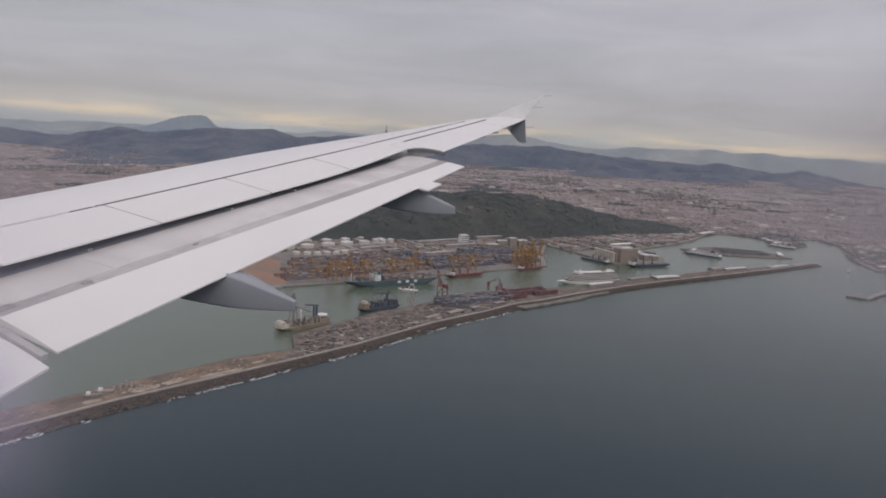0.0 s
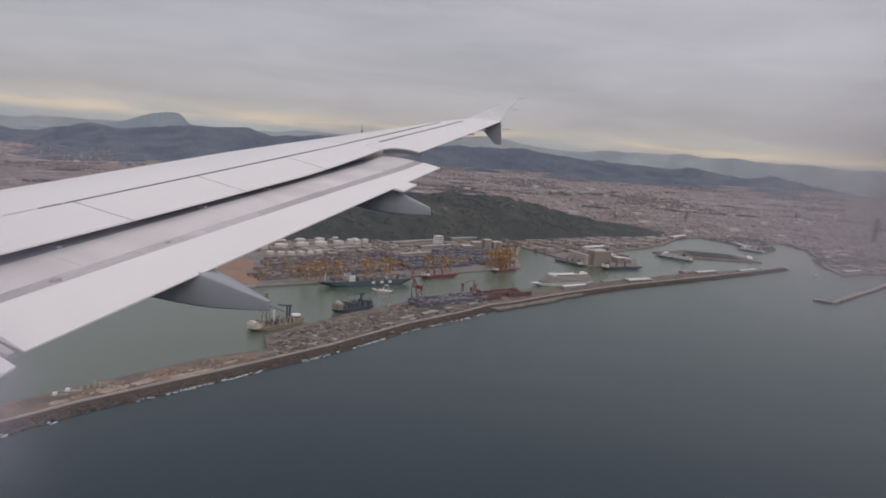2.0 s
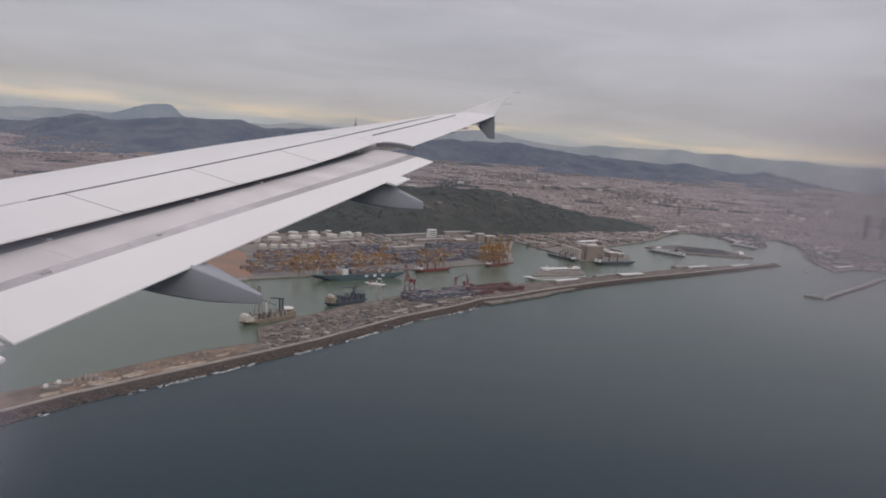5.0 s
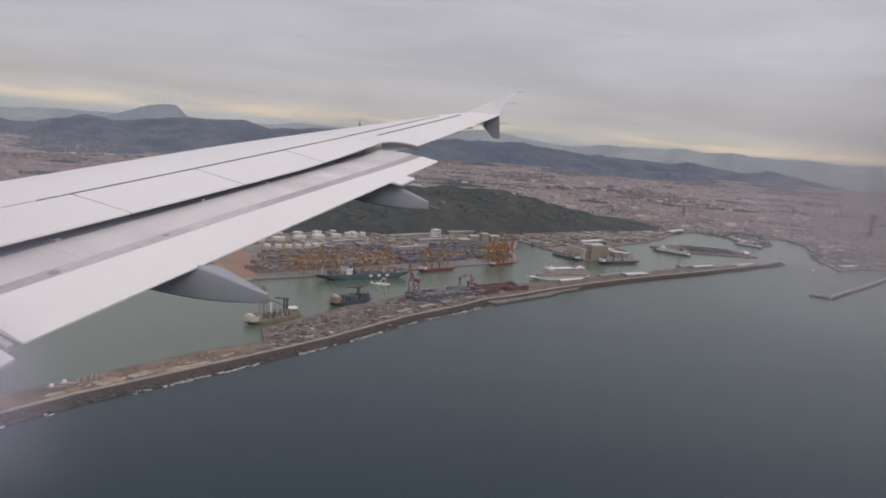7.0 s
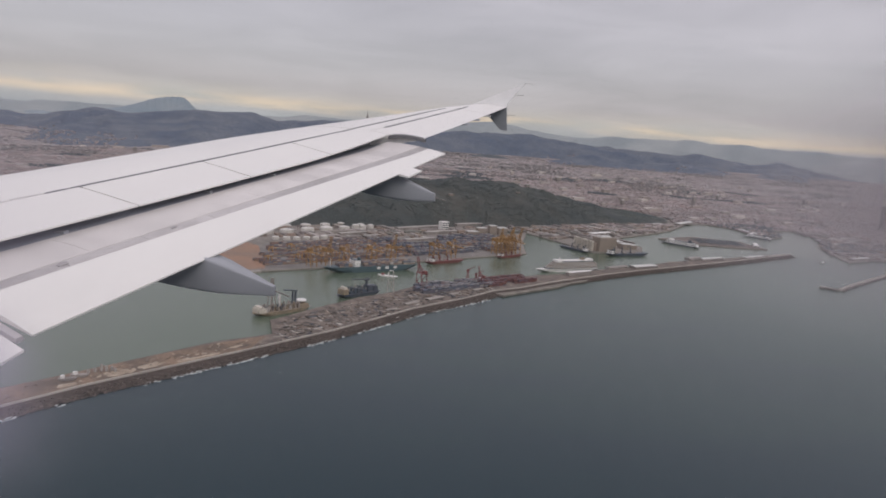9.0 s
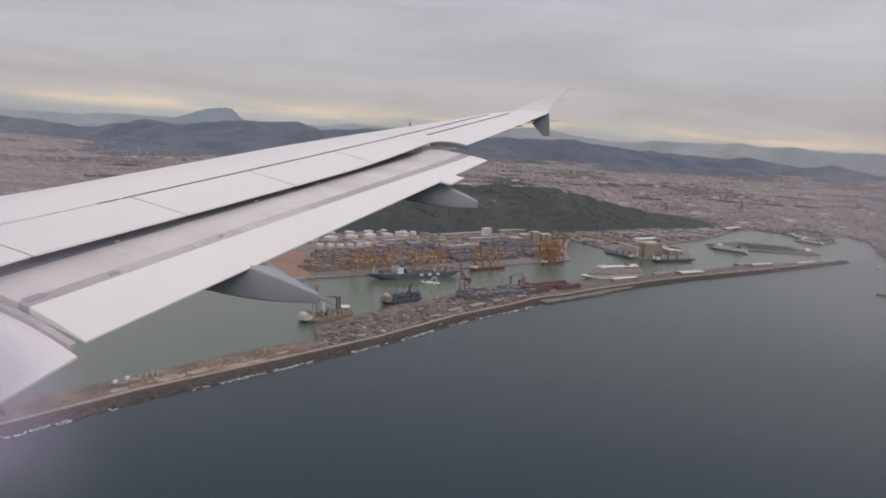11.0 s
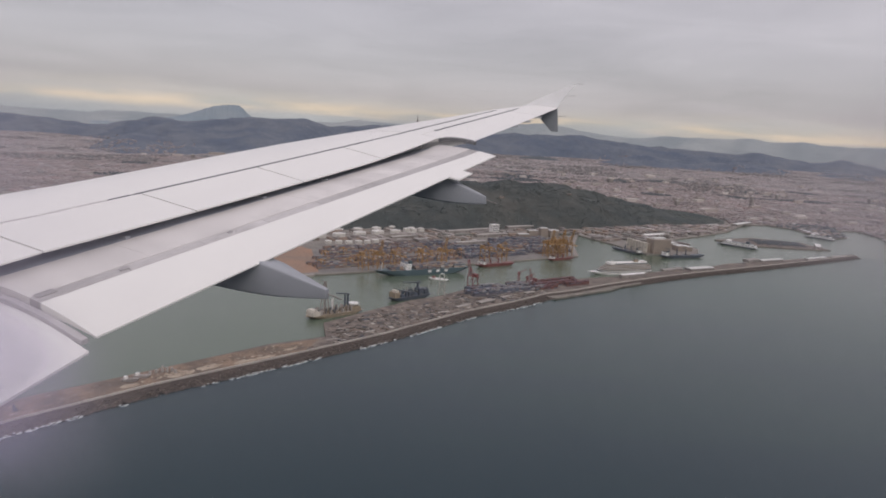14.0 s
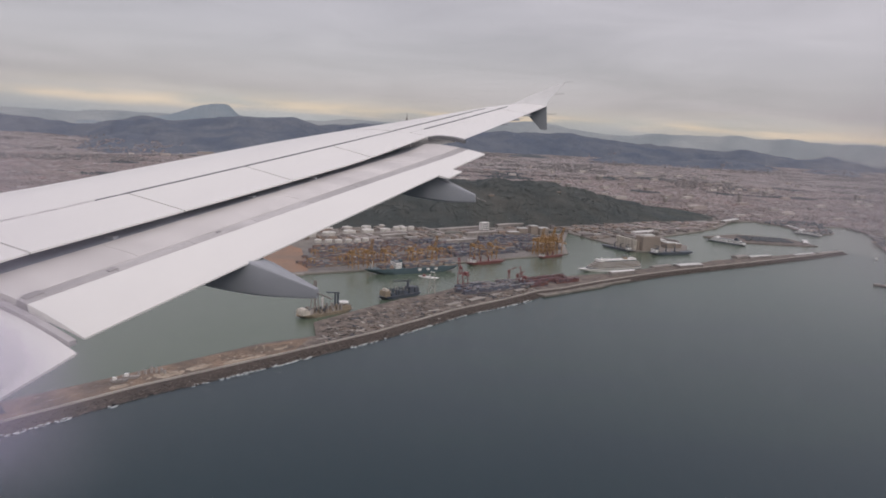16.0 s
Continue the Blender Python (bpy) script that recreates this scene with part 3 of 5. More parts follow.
HILL_LINE = [(-2.9, 6.6, .10), (-2.3, 6.9, .27), (-1.7, 7.2, .345), (-1.1, 7.55, .375), (-.5, 7.85, .385), (-.1, 8.2, .31), (.35, 8.55, .19), (.9, 8.85, .07), (1.5, 9.15, .0)]


def hill_height(x, y):
    """Height of the wooded hill over the port, in units of K."""
    best = 0.0
    for (x0, y0, h0), (x1, y1, h1) in zip(HILL_LINE, HILL_LINE[1:]):
        dx, dy = x1 - x0, y1 - y0
        u = max(0, min(1, ((x - x0) * dx + (y - y0) * dy) / (dx * dx + dy * dy)))
        d = math.hypot(x - x0 - u * dx, y - y0 - u * dy)
        best = max(best, (h0 + (h1 - h0) * u) * max(0, 1 - (d / .92) ** 1.7))
    return best + noise.fractal(Vector((x * 4, y * 4, 2)), 1, 2, 4) * .035 * min(1, best * 6)


hill = bmesh.new()
cols, lines = 130, 95
grid = [[None] * (cols + 1) for _ in range(lines + 1)]
for j in range(lines + 1):
    for i in range(cols + 1):
        x, y = -3.9 + 6.3 * i / cols, 5.6 + 4.6 * j / lines
        h = hill_height(x, y)
        grid[j][i] = hill.verts.new((x * K, y * K, h * K + (.3 if h > .004 else -.5)))
for j in range(lines):
    for i in range(cols):
        hill.faces.new((grid[j][i], grid[j][i + 1], grid[j + 1][i + 1], grid[j + 1][i]))
tagged(smooth(new("ground_hill", mesh("ground_hill", hill, WOODS)), 80), "dark green wooded hill above the port", "hill", kind="structure")

# ---- the aircraft: wing, flaps and the piece of fuselage with the window ----
def rise(s):
    """Height of the spoilers' trailing edge at a span of s metres."""
    return .095 * (s - 2) + .0018 * (s - 2) ** 2


def x_spoiler(s):
    return 7.1 + .2885 * (s - 7.06) if s > 6.4 else 6.91


def x_nose(s):
    crest = 4.87 + .558 * (s - 9.41)
    return crest - .10 * (x_spoiler(s) - crest)


def x_seam(s):
    if s < 6.4:
        return 5.983 + (s - 6.4) * .15
    return 6.44 + .331 * (s - 7.78) if s < 12.88 else 8.13 + .275 * (s - 12.88)


UPPER = [(0, -.11), (.012, -.04), (.03, .015), (.06, .08), (.11, .145), (.18, .19), (.3, .225), (.45, .235), (.6, .22), (.72, .18), (.85, .10), (.93, .045), (1, 0)]
LOWER = [(.72, -.30), (.5, -.40), (.25, -.36), (.1, -.27), (.03, -.19), (0, -.11)]


def skin(s, f, table=UPPER):
    """A point of the section at span s, a share f of the chord behind the nose."""
    c = x_spoiler(s) - x_nose(s)
    flat = 1 - .45 * min(1, max(0, (12 - s) / 3)) * max(0, (.5 - f) / .5) ** .7 if table is UPPER else 1
    return (x_nose(s) + f * c, s, rise(s) + flat * profile(table, f) * c / 3.4 * (1 + .4 * min(1, max(0, (s - 7.5) / 5.5)) if table is UPPER else 1))


def share(s, x):
    return (x - x_nose(s)) / (x_spoiler(s) - x_nose(s))


wing = thing("aircraft_wing", "white airliner wing with lowered flaps and grey undersides", "aircraft wing", AIRCRAFT)
stations = [1.6, 3, 4.4, 5.6, 6.39, 6.42] + [6.42 + .5 * i for i in range(1, 14)] + [12.98]
LOWER_UP = sorted(LOWER)


def fixed_section(s):
    fs = share(s, x_seam(s))
    n = 18
    up = [skin(s, fs * (i / n) ** 1.6) for i in range(n + 1)]
    low = [skin(s, fs * (1 - i / 6), LOWER_UP) for i in range(6)]
    return up + low


smooth(part("wing_box", loft([fixed_section(s) for s in stations]), PAINT, wing))


def panel(s0, s1, name, label="", gap=.012, n=6, lift=.004):
    """A spoiler panel between two spans, from its hinge line to its trailing edge."""
    secs = []
    for i in range(n + 1):
        s = s0 + gap + (s1 - s0 - 2 * gap) * i / n
        fs = share(s, x_seam(s) + .028)
        ks = [fs + (1 - fs) * j / 5 for j in range(6)]
        fwd = .08
        top = [skin(s + fwd * (1 - j / 5), k) for j, k in enumerate(ks)]
        up = .085 * max(0, (s - 11.0) / 1.9) ** 1.4
        top = [(x, y, z + up * j / 5) for j, (x, y, z) in enumerate(top)]
        secs.append([(x, y, z + lift) for x, y, z in top] + [(x, y, z - .012 - .07 * (5 - j) / 5) for j, (x, y, z) in reversed(list(enumerate(top)))])
    return smooth(part(name, loft(secs), PAINT, wing, label))


for a, b in ((3.2, 6.75), (6.75, 8.36), (8.36, 9.95), (9.95, 11.5), (11.5, 12.94)):
    panel(a, b, "spoiler")


def strip(line, width, lift, z_of):
    """A thin dark joint strip lying on the skin along a line x(s)."""
    return loft([[(line(s) + d, s, z_of(s, line(s) + d) + h) for d, h in ((0, lift - .02), (width, lift - .02), (width, lift), (0, lift))] for s in LINE_S])


LINE_S = [8.37 + .354 * i for i in range(13)] + [12.97]
part("hinge_joint", strip(x_seam, .034, .006, lambda s, x: skin(s, share(s, x))[2]), SEAL, wing, "dark joint ahead of the spoilers")
LINE_S = [8.09, 8.21, 8.33]
part("hinge_joint", strip(x_seam, .034, .006, lambda s, x: skin(s, share(s, x))[2]), SEAL, wing)
for a, b in ((6.5, 6.62), (6.7, 6.95), (7.05, 7.38), (7.45, 7.7), (7.76, 8.04)):
    LINE_S = [a, b]
    part("hinge_joint", strip(x_seam, .026, .006, lambda s, x: skin(s, share(s, x))[2]), BAND, wing)

# outer wing and aileron
X_AIL = lambda s: 9.36 + .19 * (s - 13.1)


def outer_point(s, f, low=False):
    x0 = x_nose(s) if s < 16.4 else x_nose(16.4) + (s - 16.4) * .9
    c = X_AIL(s) - x0
    t = [(0, -.09), (.015, -.03), (.05, .06), (.12, .145), (.25, .20), (.45, .20), (.65, .14), (.85, .05), (1, 0)] if not low else [(0, -.09), (.05, -.16), (.2, -.22), (.5, -.20), (.8, -.09), (1, -.012)]
    return (x0 + f * c, s, rise(s) + profile(t, f) * c / 2.6)


def outer_section(s, f0, f1):
    up = [outer_point(s, f0 + (f1 - f0) * (i / 12) ** (1.5 if f0 == 0 else 1)) for i in range(13)]
    low = [outer_point(s, f1 + (f0 - f1) * i / 6, True) for i in range(1 if f1 > .99 else 0, 7 if f0 else 6)]
    return up + low


tip = [12.99, 13.5, 14, 14.5, 15, 15.5, 16, 16.4, 16.75, 17.0]


def x_hinge(s):
    return 8.58 + .265 * (s - 13.45)


def outer_share(s, x):
    return (x - outer_point(s, 0)[0]) / (outer_point(s, 1)[0] - outer_point(s, 0)[0])


smooth(part("outer_wing", loft([outer_section(s, 0, outer_share(s, x_hinge(s))) for s in tip]), PAINT, wing))
smooth(part("aileron", loft([outer_section(s, outer_share(s, x_hinge(s) + .012), 1) for s in (13.0, 13.6, 14.2, 14.8, 15.4, 16.0)]), PAINT, wing, "white aileron behind a dark hinge line"))
smooth(part("tip_trailing_edge", loft([outer_section(s, outer_share(s, x_hinge(s) + .008), 1) for s in (16.02, 16.4, 16.75, 17.0)]), PAINT, wing))
outer_z = lambda s, x: outer_point(s, outer_share(s, x))[2]
LINE_S = [13.4 + .3 * i for i in range(11)]
part("hinge_joint", strip(x_hinge, .03, .006, outer_z), SEAL, wing, "dark aileron hinge line")
LINE_S = [13.0 + .3 * i for i in range(11)]
part("hinge_joint", strip(x_seam, .03, .006, outer_z), SEAL, wing)
part("slot_end_cover", loft([[(x, s, z), (x, s + .12, z + .012), (x, s + .12, z - .05), (x, s, z - .05)] for x, s, z in ((8.79, 12.92, 1.318), (8.87, 12.92, 1.332), (8.97, 12.93, 1.332), (9.08, 12.94, 1.322), (9.2, 12.97, 1.302), (9.30, 12.98, 1.28), (9.37, 12.99, 1.258))]), mat("dull_grey_cover", (.15, .148, .155), (.11, .11, .115), 3, .6), wing, "dark grey end cover over the flap slot")

# wingtip fence: swept blade above and below the tip
def blade(points, thick):
    bm = bmesh.new()
    a = [bm.verts.new((x, s - thick * k, z)) for x, s, z, k in points]
    b = [bm.verts.new((x, s + thick * k, z)) for x, s, z, k in points]
    bm.faces.new(a)
    bm.faces.new(b[::-1])
    for i in range(len(a)):
        j = (i + 1) % len(a)
        bm.faces.new((a[i], b[i], b[j], a[j]))
    bmesh.ops.recalc_face_normals(bm, faces=bm.faces)
    return bm


zt = rise(17.0)
fence_line = [(9.26, 1.85, .6), (9.74, 2.06, .9), (10.33, 2.285, .6), (10.46, 2.315, .3), (10.38, 2.22, .4), (10.24, 2.07, .5), (10.11, 1.9, .5), (10.09, 1.83, .5), (9.6, 1.78, .6)]
part("upper_fence", blade([(x, 17.0 + .2 * (z - 1.83) / .48, z, k) for x, z, k in fence_line], .025), FENCE_PAINT, wing)
# grey instead of white below the tip: the fence's shade is in the paint
part("lower_fence", blade([(9.40, 17.0, 1.80, .6), (10.09, 17.0, 1.83, .4), (10.10, 17.01, 1.34, .3), (9.96, 17.01, 1.35, .4), (9.84, 17.0, 1.49, .8), (9.66, 17.0, 1.70, .8)], .03), GREY_PAINT, wing, "lower wingtip fence, its shade put into grey paint")
for x, s, z, dx, dz in ((10.46, 17.2, 2.31, .15, .0), (10.24, 17.1, 2.07, .2, .0), (10.08, 17.02, zt - .17, .2, .0), (X_AIL(15.75), 15.75, rise(15.75), .13, 0), (X_AIL(15.3), 15.3, rise(15.3), .13, 0), (X_AIL(14.85), 14.85, rise(14.85), .13, 0)):
    part("static_wick", bars(((x - .05, s, z), (x + dx, s, z + dz), .009)), BAND, wing)

for s in (14.75, 15.3, 15.85):
    x, z = X_AIL(s), rise(s)
    part("aileron_hinge_fairing", blocks((x - .2, x + .07, s - .05, s + .05, z - .035, z - .003, .02, .01)), GREY_PAINT, wing, "small grey hinge fairing under the aileron")

# outboard flap, lowered and run out behind the spoilers
B0, B1, T0, T1 = Vector((6.88, 6.3, .30)), Vector((8.785, 12.9, 1.16)), Vector((7.97, 6.28, -.10)), Vector((9.74, 12.9, 1.04))


def flap_at(u, v, sink=0.0):
    p = B0.lerp(B1, u).lerp(T0.lerp(T1, u), v)
    p.z += .05 * 4 * v * (1 - v) * (1 - .4 * u) - sink + .05 * (1 - max(v, 0)) * max(0, min(1, (v + .2) / .2)) * u ** 30 + .012 * (1 - max(v, 0)) * u ** 4
    return p


def flap_section(u, v0, v1, thick, rise_by=0.0):
    vs = [v0 + (v1 - v0) * i / 8 for i in range(9)]
    top = [flap_at(u, v, -rise_by) for v in vs]
    low = [flap_at(u, v, thick * (1 - v) + .012) for v in reversed(vs)]
    return top + low


us = [i / 16 for i in range(17)]
# flap skin split here so its front part carries the spoilers' shade as colour
part("flap_nose", loft([flap_section(u, -.42, -.055, .17) for u in us]), SLOT, wing, "flap nose in the slot under the spoilers, their shade in its colour")
flap = part("outboard_flap", loft([flap_section(u, -.055, .38 + .05 * u + .13 * u ** 3, .17) for u in us]), FLAP_PAINT, wing, "worn pale flap forward skin")
smooth(flap)
for k in range(8):
    run = [k / 8 + .0005 + (1 / 8 - .001) * i / 3 for i in range(4)]
    smooth(part("flap_strip", loft([flap_section(u, .38 + .05 * u + .13 * u ** 3, .49 + .08 * u + .15 * u ** 3, .15, -.004) for u in run]), BAND, wing, "bare grey strip across the flap"))
for u0, u1, v0, v1 in ((.006, .03, .37, .43), (.115, .128, .42, .455), (.30, .307, .43, .455)):
    part("worn_patch", loft([[flap_at(u, v0, -.004), flap_at(u, v1, -.004), flap_at(u, v1, .01), flap_at(u, v0, .01)] for u in (u0, (u0 + u1) / 2, u1)]), WORN, wing, "dark worn patch on the flap")
smooth(part("flap_trailing_panel", loft([flap_section(u, .49 + .08 * u + .15 * u ** 3, 1.0, .14, .002) for u in us]), PAINT, wing))
for u in (.17, .5, .83):
    part("flap_joint", loft([[flap_at(u, v, -.003), flap_at(u + .0018, v, -.003), flap_at(u + .0018, v, .02), flap_at(u, v, .02)] for v in (.0, .13, .26, .37)]), FLAP_PAINT, wing)
for u0, u1 in ((.797, .852),):
    part("flap_tab", loft([[flap_at(u, .97), flap_at(u, 1.15) + Vector((0, 0, .015)), flap_at(u, 1.15, .005), flap_at(u, .97, .03)] for u in (u0, (u0 + u1) / 2, u1)]), PAINT, wing)
part("flap_end_plate", loft([[Vector(p) + Vector((0, d, 0)) for p in flap_section(1.0, -.4, 1.0, .16)] for d in (.002, .02)]), GREY_PAINT, wing)
for u in (.2, .47, .63):
    q = flap_at(u, -.1)
    part("flap_bracket", blocks((q.x - .10, q.x + .05, q.y - .05, q.y + .05, q.z - .05, q.z + .02, .02, .02)), GREY_PAINT, wing)

# inboard flap across the kink
I0, I1, J0, J1 = Vector((6.78, 2.2, -.28)), Vector((6.86, 6.24, .20)), Vector((8.05, 2.2, -.72)), Vector((7.985, 6.17, -.185))


def inboard_at(u, v, sink=0.0):
    p = I0.lerp(I1, u).lerp(J0.lerp(J1, u), v)
    p.z += .05 * 4 * v * (1 - v) - sink
    return p


smooth(part("inboard_flap", loft([[inboard_at(u, -.4 + 1.4 * i / 8) for i in range(9)] + [inboard_at(u, 1 - 1.4 * i / 8, .02 + .13 * i / 8) for i in range(9)] for u in (0, .25, .5, .75, .97, 1.0)]), PAINT, wing))
part("flap_gap_seal", loft([[flap_at(0, v) + Vector((0, -.012 - d, -.05)) for d in (0, .075)] + [flap_at(0, v) + Vector((0, -.012 - d, -.09)) for d in (.075, 0)] for v in (-.3, 0, .3, .6, .93)]), BAND, wing, "grey seal in the gap between the flaps")


def fairing(s, x_te, z_te, x_back, z_hi, z_lo, half, x_front):
    """A flap track fairing: a boat-shaped box, widest under the flap's edge, that narrows to an upright stern."""
    secs = []
    for i in range(15):
        t = i / 14
        x = x_front + (x_back - x_front) * t
        g = (x - x_te) / (x_back - x_te)
        if g > 0:
            w, hi = half * (1 - g) + .028, z_te + (z_hi - z_te) * g
        else:
            q = (x - x_front) / (x_te - x_front)
            w, hi = half * max(.06, math.sin(q * math.pi / 2)) + .02, z_te + .02 + .1 * (1 - q)
        lo = z_lo - .03 * math.sin(math.pi * min(1, t * 1.1)) + .38 * max(0, 1 - t / .95) ** 1.5
        zm, h = (hi + lo) / 2, max(.03, (hi - lo) / 2)
        ring = []
        for k in range(16):
            a = 2 * math.pi * (k + .5) / 16
            ring.append((x, s + w * math.copysign(abs(math.cos(a)) ** .22, math.cos(a)), zm + h * math.copysign(abs(math.sin(a)) ** .22, math.sin(a))))
        secs.append(ring)
    return loft(secs)


for args in ((8.15, 8.50, .20, 9.12, -.07, -.165, .12, 6.6), (11.8, 9.30, .77, 9.85, .51, .40, .10, 7.9), (4.4, 8.02, -.42, 8.75, -.74, -.84, .17, 5.6)):
    f = part("flap_track_fairing", fairing(*args), GREY_PAINT, wing, "grey boat-shaped flap track fairing")
    smooth(f, 25)
    part("drain_mast", bars(((args[3] - .05, args[0], args[4] - .03), (args[3] + .16, args[0], args[4] - .10), .010)), DULL, f)

# fuselage skin with the window through which the view is taken
RADIUS, MID = 2.25, 1.0
fuselage = thing("fuselage", "white airliner fuselage side with a cabin window", "aircraft", AIRCRAFT)
WX0, WX1, WA0, WA1 = 11.55, 12.78, 0.02, 0.46


def barrel(radius, cells):
    """The cells of a barrel as (x0, x1, a0, a1)."""
    bm = bmesh.new()
    made = {}

    def vert(x, a):
        k = (round(x, 4), round(a % (2 * math.pi), 4))
        if k not in made:
            made[k] = bm.verts.new((x, radius * math.cos(a), MID + radius * math.sin(a)))
        return made[k]

    for x0, x1, a0, a1 in cells:
        bm.faces.new((vert(x0, a0), vert(x1, a0), vert(x1, a1), vert(x0, a1)))
    return bm


xs = [2, 5, 8, 10, 11, 11.3, WX0, 11.95, 12.35, WX1, 13.2, 14, 16, 19]
angles = [WA0 + (WA1 - WA0) * i / 6 for i in range(7)] + [WA1 + (2 * math.pi - WA1 + WA0) * i / 36 for i in range(1, 37)]
cells = [(x0, x1, a0, a1) for x0, x1 in zip(xs, xs[1:]) for a0, a1 in zip(angles, angles[1:])]
hole = lambda c: c[0] >= WX0 - .001 and c[1] <= WX1 + .001 and c[1] > c[0] and c[2] >= WA0 - .001 and c[3] <= WA1 + .001
smooth(part("outer_skin", barrel(RADIUS, [c for c in cells if not hole(c)]), PAINT, fuselage))
smooth(part("cabin_lining", barrel(RADIUS - .05, [c for c in cells if not hole(c)]), DULL, fuselage))
frame_bm = bmesh.new()
for a in (WA0, WA1):
    for x0, x1 in ((WX0, WX1),):
        p = [(x, r * math.cos(a), MID + r * math.sin(a)) for x, r in ((x0, RADIUS), (x1, RADIUS), (x1, RADIUS - .05), (x0, RADIUS - .05))]
        frame_bm.faces.new([frame_bm.verts.new(q) for q in p])
for x in (WX0, WX1):
    for i in range(6):
        a, b = WA0 + (WA1 - WA0) * i / 6, WA0 + (WA1 - WA0) * (i + 1) / 6
        frame_bm.faces.new([frame_bm.verts.new((x, r * math.cos(t), MID + r * math.sin(t))) for t, r in ((a, RADIUS), (b, RADIUS), (b, RADIUS - .05), (a, RADIUS - .05))])
part("window_frame", frame_bm, GREY_PAINT, fuselage)


def pane_material():
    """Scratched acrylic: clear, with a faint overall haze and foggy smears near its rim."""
    m = bpy.data.materials.new("hazy_acrylic")
    m.use_nodes = True
    n, l = m.node_tree.nodes, m.node_tree.links
    n.clear()
    out = n.new("ShaderNodeOutputMaterial")
    mix = n.new("ShaderNodeMixShader")
    clear, fog = n.new("ShaderNodeBsdfTransparent"), n.new("ShaderNodeBsdfTranslucent")
    co = n.new("ShaderNodeTexCoord")

    def smear(x, z, rx, rz, amount, core=0.0):
        """A soft foggy patch at a place on the pane."""
        mp = n.new("ShaderNodeMapping")
        mp.vector_type = "TEXTURE"
        mp.inputs["Location"].default_value, mp.inputs["Scale"].default_value = (x, 1.9, z), (rx, 50, rz)
        l.new(co.outputs["Object"], mp.inputs["Vector"])
        g = n.new("ShaderNodeTexGradient")
        g.gradient_type = "SPHERICAL" if core else "QUADRATIC_SPHERE"
        l.new(mp.outputs[0], g.inputs[0])
        k = n.new("ShaderNodeMath")
        k.operation = "MULTIPLY"
        k.inputs[1].default_value = amount
        if core:
            soft = n.new("ShaderNodeMapRange")
            soft.interpolation_type = "SMOOTHSTEP"
            soft.inputs["From Max"].default_value = core
            l.new(g.outputs["Fac"], soft.inputs["Value"])
            l.new(soft.outputs[0], k.inputs[0])
        else:
            l.new(g.outputs["Fac"], k.inputs[0])
        return k.outputs[0]

    def gather(rows):
        total = None
        for args in rows:
            s = smear(*args)
            if total is not None:
                add = n.new("ShaderNodeMath")
                add.operation = "ADD"
                l.new(total, add.inputs[0])
                l.new(s, add.inputs[1])
                s = add.outputs[0]
            total = s
        return total

    def calc(op, a, b):
        k = n.new("ShaderNodeMath")
        k.operation = op
        for slot, v in ((0, a), (1, b)):
            if isinstance(v, (int, float)):
                k.inputs[slot].default_value = v
            else:
                l.new(v, k.inputs[slot])
        return k.outputs[0]

    wob = n.new("ShaderNodeTexNoise")
    wob.inputs["Scale"].default_value, wob.inputs["Detail"].default_value = 14, 3
    l.new(co.outputs["Object"], wob.inputs["Vector"])
    uneven = calc("ADD", calc("MULTIPLY", wob.outputs["Fac"], .8), .6)
    smears = calc("MINIMUM", calc("MULTIPLY", gather(SMEARS), uneven), .6)
    scuffs = gather(SCUFFS)
    film = n.new("ShaderNodeMix")
    film.data_type = "RGBA"
    film.inputs["A"].default_value, film.inputs["B"].default_value = (.92, .87, .915, 1), (.88, .80, 1, 1)
    l.new(calc("MINIMUM", calc("MULTIPLY", smears, 4.0), 1.0), film.inputs["Factor"])
    l.new(film.outputs["Result"], fog.inputs["Color"])
    glow = calc("ADD", calc("MINIMUM", calc("ADD", calc("MULTIPLY", smears, .36), calc("MULTIPLY", scuffs, .225)), .24), HAZE)
    kept = calc("MULTIPLY", calc("SUBTRACT", 1.0, smears), calc("SUBTRACT", 1.0, scuffs))
    through_one = calc("MINIMUM", calc("DIVIDE", calc("POWER", kept, 1 / 3), calc("SUBTRACT", 1.0, glow)), 1.0)
    grey = n.new("ShaderNodeCombineColor")
    for k in ("Red", "Green", "Blue"):
        l.new(through_one, grey.inputs[k])
    l.new(grey.outputs[0], clear.inputs["Color"])
    l.new(glow, mix.inputs[0])
    l.new(clear.outputs[0], mix.inputs[1])
    l.new(fog.outputs[0], mix.inputs[2])
    l.new(mix.outputs[0], out.inputs["Surface"])
    return m


HAZE = 0.004
SMEARS = [(11.82, 1.335, .22, .145, .80), (11.90, 1.375, .13, .075, .42), (11.85, 1.395, .15, .075, .72), (11.8, 1.50, .44, .28, .38)]
SCUFFS = [(12.585, 1.512, .17, .088, .74, .95), (12.62, 1.575, .17, .07, .2, 1.0)]
ACRYLIC = pane_material()
for name, gap in (("outer_pane", .015), ("middle_pane", .025), ("inner_pane", .035)):
    pane = part(name, barrel(RADIUS - gap, [c for c in cells if hole(c)]), ACRYLIC, fuselage, "scratched acrylic window pane, foggy at its rim")
    pane.visible_shadow = False

# ---- ships ----
def hull_outline(length, beam, bow=.22, stern=.06):
    pts = [(-length / 2, -beam * .42), (-length / 2 + length * stern, -beam / 2), (length / 2 - length * bow, -beam / 2), (length / 2 - length * bow * .4, -beam * .36), (length / 2, 0)]
    return pts + [(x, -y) for x, y in pts[-2::-1]]


